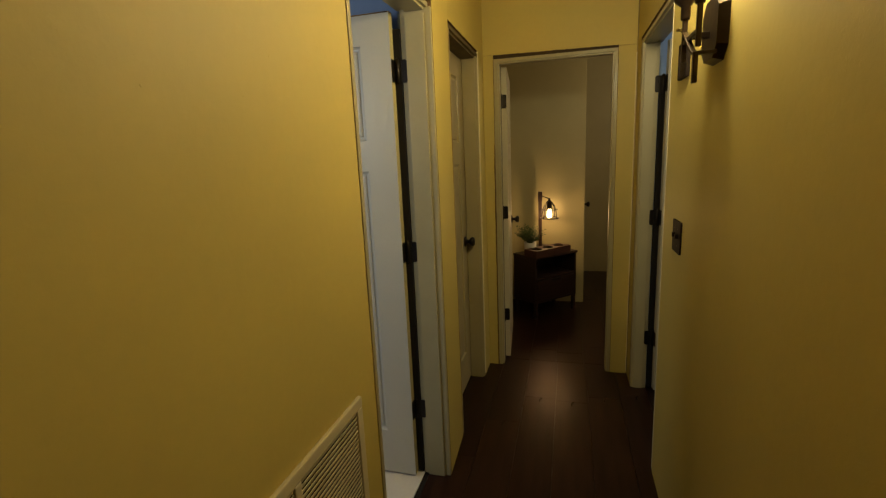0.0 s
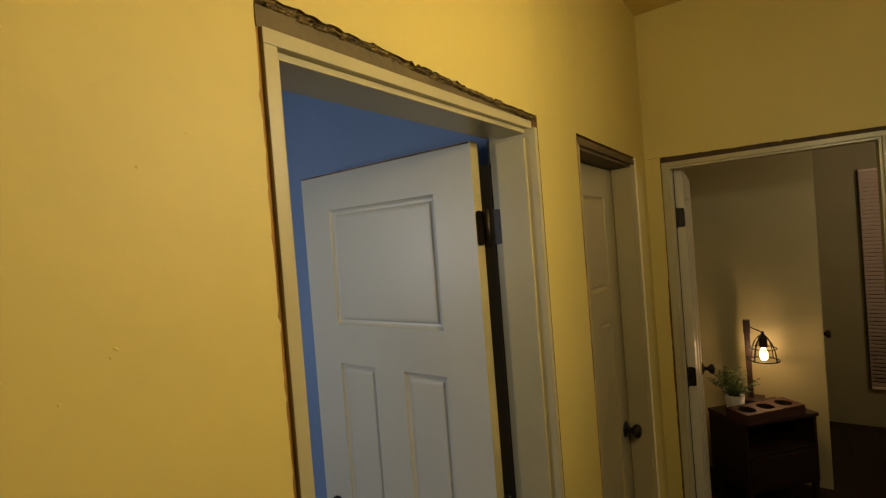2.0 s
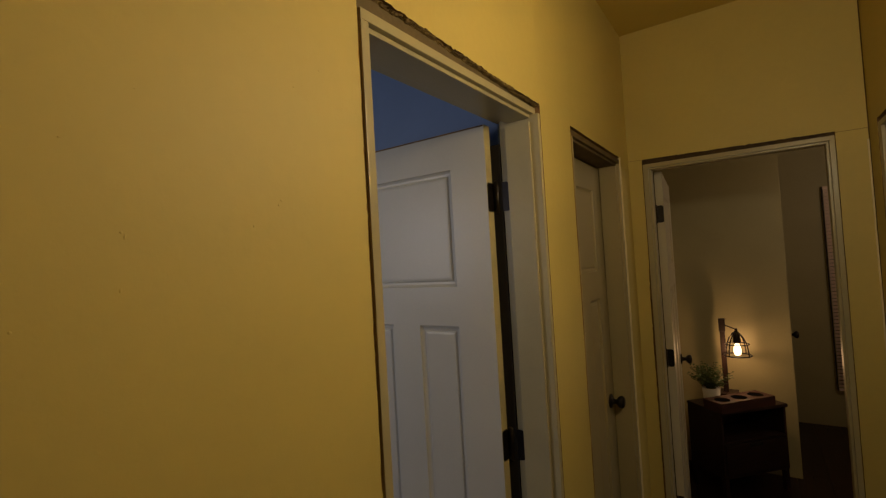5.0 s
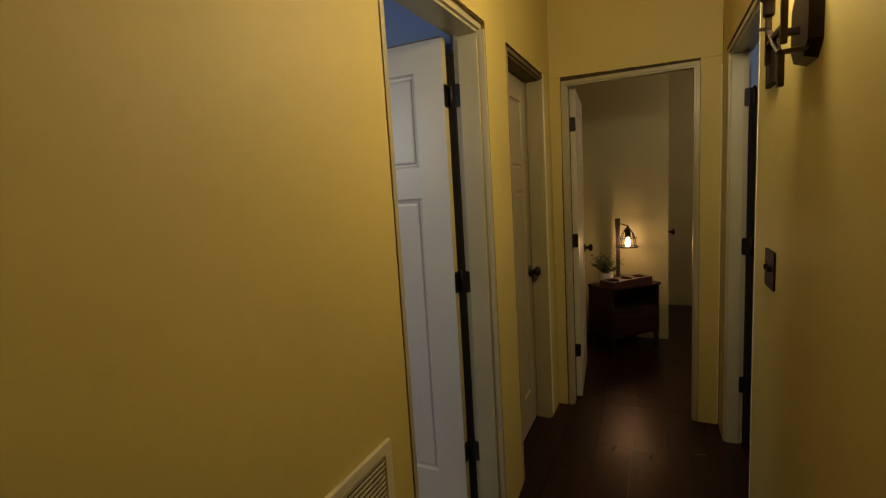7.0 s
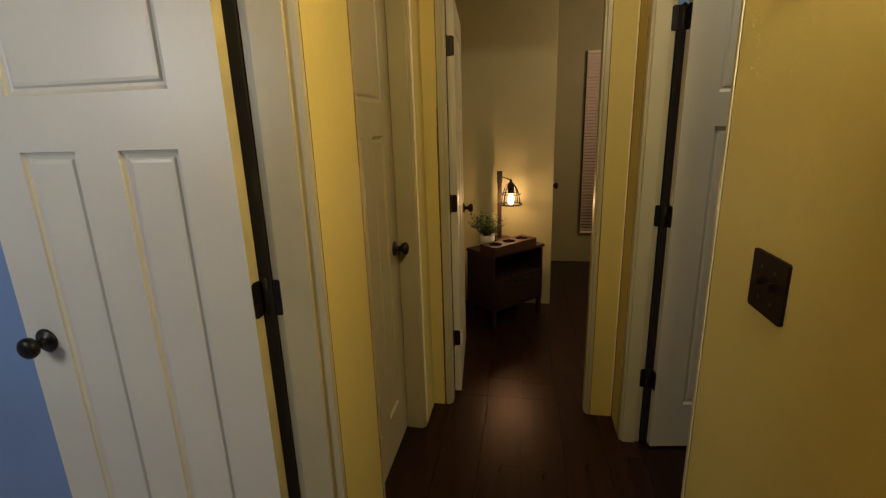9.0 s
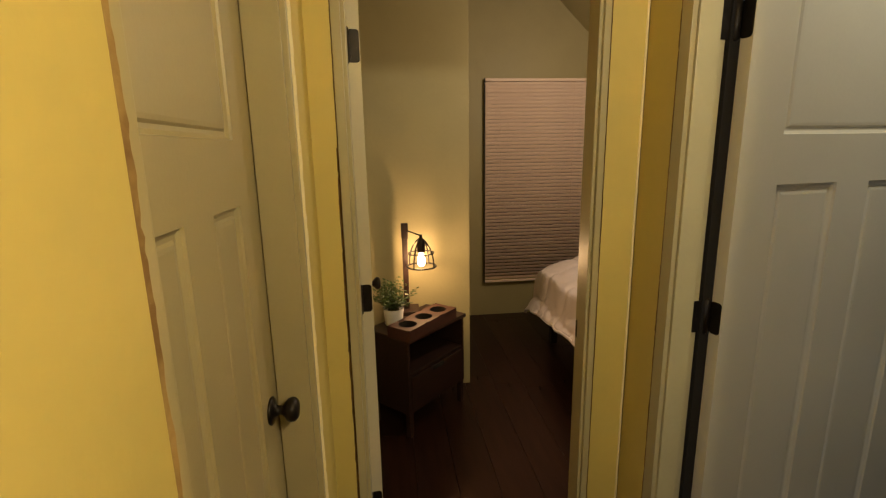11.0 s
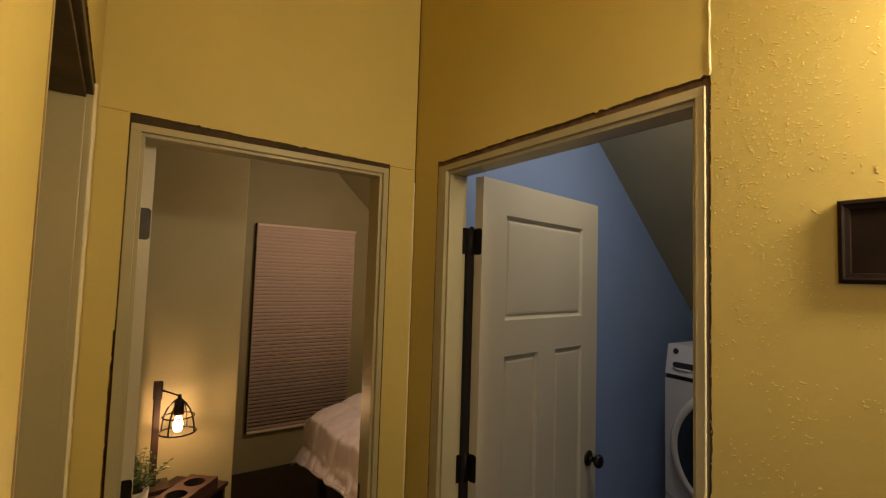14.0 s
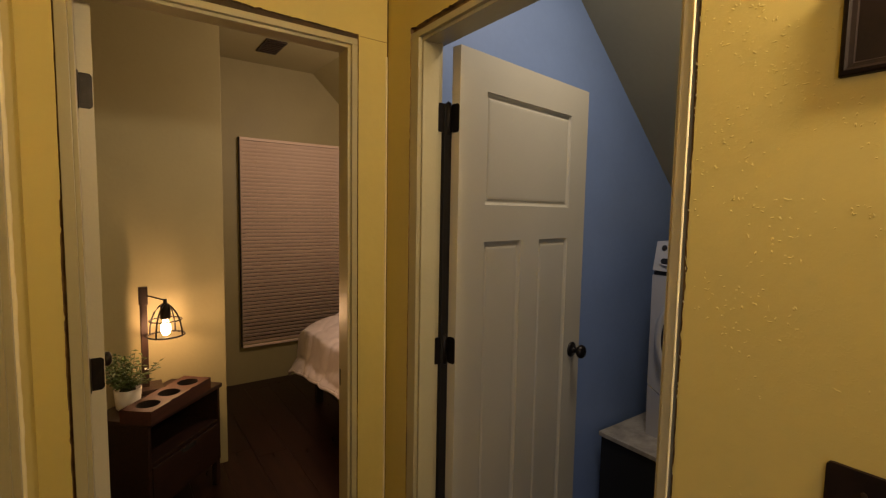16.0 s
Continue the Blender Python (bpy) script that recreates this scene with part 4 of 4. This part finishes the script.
def potted_plant():
    ob = empty("potted_plant", (-0.366, 4.60, 0.57))
    part("pot", lathe([(0, 0), (0.046, 0), (0.050, 0.006), (0.057, 0.092), (0.054, 0.094), (0.050, 0.085), (0, 0.082)], None, 28), M_POT, ob, "white ceramic pot", True)
    part("soil", lathe([(0, 0.084), (0.050, 0.084)], None, 20), M_SOIL, ob)
    leaves, stems = bmesh.new(), bmesh.new()
    r2 = random.Random(11)
    for s in range(64):
        a = r2.uniform(0, 2 * math.pi)
        lean = r2.uniform(0.1, 1.0)
        L = r2.uniform(0.095, 0.185)
        p0 = Vector((0.018 * math.cos(a), 0.018 * math.sin(a), 0.084))
        d = Vector((math.cos(a) * lean, math.sin(a) * lean, 1.0)).normalized()
        pts = [p0 + d * L * f + Vector((math.cos(a), math.sin(a), -0.6)) * 0.03 * f * f * lean for f in (0, 0.33, 0.66, 1)]
        add_tube(stems, pts, 0.0011, 4)
        for f in range(2, 11):
            q = f / 10
            i = min(2, int(q * 3))
            c = pts[i].lerp(pts[i + 1], q * 3 - i)
            b = r2.uniform(0, 2 * math.pi)
            out = Vector((math.cos(b), math.sin(b), r2.uniform(-0.2, 0.7))).normalized()
            side = out.cross(Vector((0, 0, 1))).normalized()
            ln, wd = r2.uniform(0.018, 0.034), r2.uniform(0.006, 0.011)
            up = side.cross(out) * 0.003
            quad = [c, c + out * ln * 0.5 + side * wd + up, c + out * ln, c + out * ln * 0.5 - side * wd + up]
            mid = c + out * ln * 0.5 - up
            v = [leaves.verts.new(x) for x in quad]
            m = leaves.verts.new(mid)
            for x, y in ((0, 1), (1, 2), (2, 3), (3, 0)):
                leaves.faces.new((v[x], v[y], m))
    tagged(part("foliage", leaves, M_LEAF, ob, "small bushy green leaves"), kind="stuff")
    part("stems", stems, M_STEM, ob)
    return tagged(ob, "small bushy green plant in a white pot", "potted plant")


potted_plant()


def closet_knob():
    ob = empty("door_knob", (XW, 5.32, 0.932), 0)
    part("knob", lathe(knob_profile(), pose(0, 0, 0, 0, 90, 0), 20), M_BLACK, ob, "", True)
    return tagged(ob, "black closet door knob past the wall corner", "door knob")


closet_knob()


def bedroom_window():
    """The dark pane and its frame behind the blind."""
    x0, x1, z0, z1 = 0.50, 1.375, 0.36, 2.09
    ob = empty("window_1", (x0, YB1, z0))
    w, h = x1 - x0, z1 - z0
    part("pane", box(0.03, -0.004, 0.03, w - 0.03, -0.002, h - 0.03), M_NIGHT_PANE, ob, "dark night window pane")
    for a in ((0, 0, w, 0.03), (0, h - 0.03, w, h), (0, 0.03, 0.03, h - 0.03), (w - 0.03, 0.03, w, h - 0.03), (0.03, h / 2 - 0.015, w - 0.03, h / 2 + 0.015)):
        part("window_frame", box(a[0], -0.010, a[1], a[2], -0.0005, a[3], 0.002), M_FRAME_DARK, ob)
    return tagged(ob, "dark window behind the closed blind", "window", kind="structure")


bedroom_window()


def window_blind():
    x0, x1, z0, z1 = 0.482, 1.392, 0.325, 2.115
    ob = empty("window_blind", (x0, YB1, z0))
    w, h = x1 - x0, z1 - z0
    part("head_rail", box(-0.004, -0.050, h - 0.024, w + 0.004, -0.004, h, 0.003), M_SLAT, ob)
    part("bottom_rail", box(0, -0.046, 0, w, -0.022, 0.018, 0.003), M_SLAT, ob)
    # The gap beside the blind has its shade put in as a dark strip.
    part("side_gap_strip", box(-0.010, -0.040, 0, -0.004, -0.001, h), M_FRAME_DARK, ob, "dark strip for the shaded gap along the blind's side")
    bm = bmesh.new()
    n = 6
    rows = []
    for i in range(n + 1):
        f = i / n - 0.5
        y = -0.0018 * (1 - 4 * f * f)
        rows.append([bm.verts.new((x, y + d, f * 0.0322)) for d in (0, 0.0012) for x in (0, w)])
    for a, b in zip(rows, rows[1:]):
        for p, q in ((0, 1), (2, 3), (0, 2), (1, 3)):
            bm.faces.new((a[p], a[q], b[q], b[p]))
    for r in (rows[0], rows[-1]):
        bm.faces.new((r[0], r[1], r[3], r[2]))
    bmesh.ops.recalc_face_normals(bm, faces=bm.faces)
    first = None
    pitch = 0.0309
    count = round((h - 0.050) / pitch)
    pitch = (h - 0.050) / count
    for i in range(count):
        m = Matrix.Translation((0, -0.030, 0.040 + i * pitch)) @ pose(0, 0, 0, 34 - 8 * i / count + 1.5 * math.sin(i * 1.7), 0, 0)
        if first is None:
            first = part("slat", bm, M_SLAT, ob)
            first.matrix_basis = m
        else:
            o = new("slat", first.data)
            o.parent, o.matrix_basis = ob, m
    for x in (0.13, w - 0.13):
        part("ladder_cord", tube([(x, -0.048, 0.01), (x, -0.048, h - 0.02)], 0.0007, 5), M_SLAT, ob)
    return tagged(ob, "closed pinkish beige mini blind over the window", "window blind")


window_blind()


def bed():
    ob = empty("bed", (0.84, 3.98, 0))
    L, W = 1.55, 1.5
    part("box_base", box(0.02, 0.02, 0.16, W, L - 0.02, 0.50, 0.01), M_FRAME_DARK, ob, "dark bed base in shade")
    for x in (0.03, W - 0.08):
        for y in (0.03, L - 0.08):
            part("leg", box(x, y, 0, x + 0.05, y + 0.05, 0.16, 0.004), M_FRAME_DARK, ob)
    part("mattress", box(0.01, 0.01, 0.50, W, L, 0.60, 0.04), M_SHEET, ob)
    return tagged(ob, "bed on a dark base under a pale comforter", "bed")


bed()


def comforter():
    """A quilted cover draped over the bed, with puckers and folds; a closed sheet with thickness."""
    ob = empty("comforter", (0.862, 3.98, 0))
    L, W = 1.60, 1.5
    bm = bmesh.new()
    nu, nv = 140, 130
    grid = []
    for j in range(nv + 1):
        row = []
        y = -0.05 + (L + 0.10) * j / nv
        drop = 0.14 + 0.10 * max(0.0, (j / nv - 0.40) / 0.60) ** 1.2
        for i in range(nu + 1):
            s = -drop + (W + drop) * i / nu
            if s < 0:
                t = -s / drop
                x = -0.05 - 0.10 * t ** 1.1
                z = 0.585 - 0.10 * (1 - math.cos(min(1, t * 3) * math.pi / 2)) - drop * max(0, t - 0.1)
            else:
                x = -0.05 + s
                e = min(1, s / 0.46)
                z = 0.585 + 0.118 * math.sin(e * math.pi / 2)
            far = max(0.0, (y - (L - 0.12)) / 0.17)
            z -= 0.05 * far ** 2.2
            p = Vector((x, y, z))
            n1 = noise.noise(Vector((x * 4, y * 5, z * 3)))
            fold = noise.noise(Vector((y * 7 + s * 3, 1.7, s * 2.2)))
            hem = max(0.0, min(1.0, -s / drop))
            fold2 = noise.noise(Vector((y * 15 + s * 14, 4.1, s * 5)))
            p.x += -0.014 * fold * (0.3 + hem) + 0.012 * n1 - 0.008 * fold2
            p.z += 0.016 * n1 + 0.006 * fold2 + 0.008 * noise.noise(Vector((x * 12, y * 12, 3)))
            crease = 1 - abs(noise.noise(Vector((y * 9 - s * 6, s * 7, 9.3)))) * 5
            if crease > 0:
                p.x += 0.006 * crease * (1 if s < 0.08 else 0.2)
                p.z -= 0.006 * crease
            ridge = 1 - abs(noise.noise(Vector((y * 13 + s * 10, s * 3.5, 2.2)))) * 7
            if ridge > 0 and s < 0.12:
                p.x -= 0.004 * ridge * ridge
            qx, qy = (s / 0.36 + 0.35) % 1, (y / 0.34) % 1
            seam = math.exp(-(min(qx, 1 - qx) / 0.06) ** 2) + math.exp(-(min(qy, 1 - qy) / 0.06) ** 2)
            puff = math.sin(math.pi * qx) * math.sin(math.pi * qy)
            pucker = 0.006 * min(1, seam) * noise.noise(Vector((y * 38, s * 38, 6.4)))
            slant = min(1.0, max(0.0, 0.5 - s / 0.3))
            p.z += (0.014 * puff - 0.010 * min(1, seam) + pucker) * (1 - slant)
            p.x -= (0.022 * puff - 0.012 * min(1, seam) + pucker) * slant
            row.append(bm.verts.new(p))
        grid.append(row)
    for j in range(nv):
        for i in range(nu):
            bm.faces.new((grid[j][i], grid[j][i + 1], grid[j + 1][i + 1], grid[j + 1][i]))
    bmesh.ops.recalc_face_normals(bm, faces=bm.faces)
    hem_line = [row[0].co.copy() for row in grid]
    cover = part("cover", bm, M_SHEET, ob, "", True)
    part("hem", tube(hem_line, 0.011, 8), M_SHEET, ob, "rolled comforter hem", True)
    so = cover.modifiers.new("thickness", "SOLIDIFY")
    so.thickness, so.offset = 0.018, 0
    return tagged(ob, "puffy pale pink comforter hanging over the bed edge", "comforter")


comforter()


def pillow():
    bm = bmesh.new()
    bmesh.ops.create_uvsphere(bm, u_segments=32, v_segments=16, radius=1)
    for v in bm.verts:
        x, y, z = v.co
        k = 0.55
        v.co = Vector((0.33 * math.copysign(abs(x) ** k, x), 0.22 * math.copysign(abs(y) ** k, y), 0.075 * z * (1 - 0.25 * max(abs(x), abs(y)) ** 3)))
    ob = mesh_ob("pillow", bm, M_SHEET, None, "", True)
    ob.matrix_basis = pose(1.52, 5.30, 0.760, 0, 0, 6)
    return tagged(ob, "pale pillow lying on the comforter", "pillow")


pillow()


def ceiling_vent():
    ob = empty("ceiling_vent", (0.62, 5.70, CEIL))
    part("frame", box(-0.075, -0.16, -0.010, 0.075, 0.16, 0, 0.003), M_BRONZE, ob)
    for i in range(7):
        s = part("slat", box(-0.058, -0.13 + i * 0.04, -0.016, 0.058, -0.118 + i * 0.04, -0.010, 0.001), M_BRONZE, ob)
    return tagged(ob, "dark ceiling air register in the bedroom", "air vent")


ceiling_vent()


# ---- laundry things ----
PX, PY, PZ = 1.60, 3.39, 0.42


def platform():
    ob = empty("laundry_platform", (PX, 2.05, 0))
    part("top_board", box(0, 0, PZ - 0.022, 1.0, PY - 2.05, PZ, 0.003), M_BOARD, ob, "worn light board top")
    part("front_panel", box(0.012, 0.01, 0, 0.030, PY - 2.06, PZ - 0.022), M_BLACKBOX, ob, "black front panel")
    part("side_panel", box(0.030, PY - 2.05 - 0.028, 0, 0.98, PY - 2.05 - 0.010, PZ - 0.022), M_BLACKBOX, ob)
    part("side_panel", box(0.030, 0.01, 0, 0.98, 0.028, PZ - 0.022), M_BLACKBOX, ob)
    return tagged(ob, "low black platform with a worn board top", "platform")


platform()


def washer():
    """Front faces -x; own axes: x into the machine, y across, z up."""
    W, D, H = 0.68, 0.72, 0.98
    ob = empty("washing_machine", (1.77, 3.245 - W, PZ))
    # body with a slightly bowed front
    bm = bmesh.new()
    n = 14
    rows = []
    for i in range(n + 1):
        f = i / n
        y = W * f
        bow = 0.030 * (1 - (2 * f - 1) ** 2)
        rows.append((y, bow))
    for z0, z1, lean0, lean1 in ((0.0, 0.255, 0.014, 0.006), (0.262, 0.815, 0.006, 0.0)):
        sag = lambda b: 0.105 * (b / 0.030) ** 1.3   # the lower panel's seam dips below the door
        lo = [bm.verts.new((lean0 - b, y, z0 - (sag(b) if z0 else 0))) for y, b in rows]
        hi = [bm.verts.new((lean1 - b, y, z1 - (0 if z0 else sag(b)))) for y, b in rows]
        for i in range(n):
            bm.faces.new((lo[i], lo[i + 1], hi[i + 1], hi[i]))
        bl = [bm.verts.new((D, y, z0)) for y in (0, W)]
        bh = [bm.verts.new((D, y, z1)) for y in (0, W)]
        bm.faces.new((lo[0], bl[0], bh[0], hi[0]))
        bm.faces.new((lo[-1], hi[-1], bh[1], bl[1]))
        bm.faces.new((bl[0], bl[1], bh[1], bh[0]))
        bm.faces.new([*hi, bh[1], bh[0]])
        bm.faces.new([*lo, bl[1], bl[0]])
    bmesh.ops.recalc_face_normals(bm, faces=bm.faces)
    part("body", bm, M_WASHER, ob, "silver enamel body")
    part("trim_band", box(0.004, 0.006, 0.815, D, W - 0.006, 0.838), M_WASHER_DARK, ob, "dark band")
    bm = bmesh.new()
    lo = [bm.verts.new((0.000 - b, y, 0.838)) for y, b in rows]
    hi = [bm.verts.new((0.030 - b * 0.8, y, H)) for y, b in rows]
    for i in range(n):
        bm.faces.new((lo[i], lo[i + 1], hi[i + 1], hi[i]))
    bl = [bm.verts.new((D, y, 0.838)) for y in (0, W)]
    bh = [bm.verts.new((D, y, H)) for y in (0, W)]
    bm.faces.new((lo[0], bl[0], bh[0], hi[0]))
    bm.faces.new((lo[-1], hi[-1], bh[1], bl[1]))
    bm.faces.new((bl[0], bl[1], bh[1], bh[0]))
    bm.faces.new([*hi, bh[1], bh[0]])
    bmesh.ops.recalc_face_normals(bm, faces=bm.faces)
    con = part("control_panel", bm, M_WASHER, ob, "pale control panel")
    part("badge", lathe([(0, 0.003), (0.012, 0.002), (0.014, 0)], pose(0.014, W - 0.047, 0.950, 0, -80, 0), 20), M_WASHER_DARK, con, "round dark badge")
    slot = rounded_plate(0.150, 0.030, 0.016, 0.014)
    part("dispenser_slot", slot, M_WASHER_DARK, con, "dark detergent drawer grip").matrix_basis = Matrix.Translation((-0.014, W - 0.118, 0.886)) @ pose(0, 0, 0, 0, 10, -4)
    part("dispenser_lip", tube([(-0.004 - 0.010 * math.sin(math.pi * f), W - 0.040 - 0.156 * f, 0.868 + 0.014 * abs(2 * f - 1) ** 8) for f in [i / 16 for i in range(17)]], 0.006, 8), M_WASHER, con, "pale rounded lip", True)
    dz, dy = 0.520, W / 2
    dm = pose(-0.026, dy, dz, 0, -90, 0)
    dr = part("door", lathe([(0.300, -0.03), (0.298, 0.002), (0.286, 0.016), (0.268, 0.022), (0.256, 0.014)], dm, 48), M_WASHER, ob, "round silver door ring", True)
    part("door_glass", lathe([(0.258, 0.014), (0.215, 0.024), (0.12, 0.038), (0, 0.044)], dm, 48), M_DGLASS, dr, "dark glass porthole", True)
    return tagged(ob, "silver front-loading washing machine on a platform", "washing machine")


washer()


def jug():
    ob = empty("detergent_jug", (1.92, 3.02, PZ + 0.98))
    part("body", lathe([(0, 0), (0.045, 0), (0.052, 0.01), (0.052, 0.11), (0.040, 0.15), (0.018, 0.165), (0.018, 0.18), (0, 0.18)], None, 20), M_JUG, ob, "", True)
    part("cap", lathe([(0, 0.18), (0.024, 0.18), (0.024, 0.215), (0, 0.217)], None, 16), M_JUG, ob, "", True)
    return tagged(ob, "yellow plastic detergent bottle on the washer", "bottle")


jug()


def cup():
    ob = empty("measuring_cup", (1.93, 3.10, PZ + 0.98))
    part("bowl", lathe([(0, 0), (0.024, 0), (0.031, 0.06), (0.029, 0.06), (0.022, 0.004), (0, 0.004)], None, 20), M_CUP, ob, "", True)
    return tagged(ob, "clear plastic measuring cup on the washer", "cup")


cup()

# ---- floors ----
def plank_floor(parent, x0, x1, y0, y1, width, length, seed):
    """Laminate boards laid along y, each its own piece, joints open by about a millimetre."""
    r3 = random.Random(seed)
    cache = {}
    cols = int(math.ceil((x1 - x0) / width))
    for c in range(cols):
        a, b = x0 + c * width, min(x1, x0 + (c + 1) * width)
        y = y0 - r3.uniform(0, length)
        while y < y1:
            p, q = max(y, y0), min(y + length, y1)
            y += length
            if q - p < 0.02:
                continue
            key = (round(b - a, 4), round(q - p, 4))
            if key not in cache:
                bm = bmesh.new()
                w, l, e = b - a - 0.0010, q - p - 0.0010, 0.0007
                lo = [bm.verts.new(v) for v in ((0, 0, -0.008), (w, 0, -0.008), (w, l, -0.008), (0, l, -0.008))]
                md = [bm.verts.new(v) for v in ((0, 0, -e), (w, 0, -e), (w, l, -e), (0, l, -e))]
                hi = [bm.verts.new(v) for v in ((e, e, 0), (w - e, e, 0), (w - e, l - e, 0), (e, l - e, 0))]
                bm.faces.new(hi)
                for s0, s1 in ((lo, md), (md, hi)):
                    for i in range(4):
                        k = (i + 1) % 4
                        bm.faces.new((s0[i], s0[k], s1[k], s1[i]))
                me = bpy.data.meshes.new("plank")
                bm.to_mesh(me)
                bm.free()
                me.materials.append(M_FLOOR)
                cache[key] = me
            o = new("plank", cache[key])
            o.parent = parent
            o.location = (a, p, r3.uniform(-0.0003, 0.0003))


floor = tagged(mesh_ob("floor", box(XL - WALL_W, Y0 - 0.1, -0.05, XQ, YB1, -0.009), M_SUB), "dark reddish brown laminate plank floor", "floor", kind="structure")
plank_floor(floor, XL - 0.09, XR + 0.09, Y0, YE + WALL, 0.188, 1.22, 2)
plank_floor(floor, XB0 + 1.05, XB1, YE + WALL, YB1, 0.188, 1.22, 3)
plank_floor(floor, XR + 0.09, XQ, 0.9, YL, 0.188, 1.22, 5)

tiles = tagged(mesh_ob("floor_bathroom", box(XA, 0.7, -0.05, XL - WALL_W, YE, -0.005), M_SUB), "white square tile bathroom floor", "floor", kind="structure")
bm = bmesh.new()
add_box(bm, 0, 0, -0.005, 0.301, 0.301, 0.001, 0.0015)
me = bpy.data.meshes.new("tile")
bm.to_mesh(me)
bm.free()
me.materials.append(M_TILE)
for i in range(6):
    for j in range(6):
        o = new("tile", me)
        o.parent, o.location = tiles, (XL - WALL_W + 0.017 - 0.304 * (i + 1), 0.72 + 0.304 * j, 0)
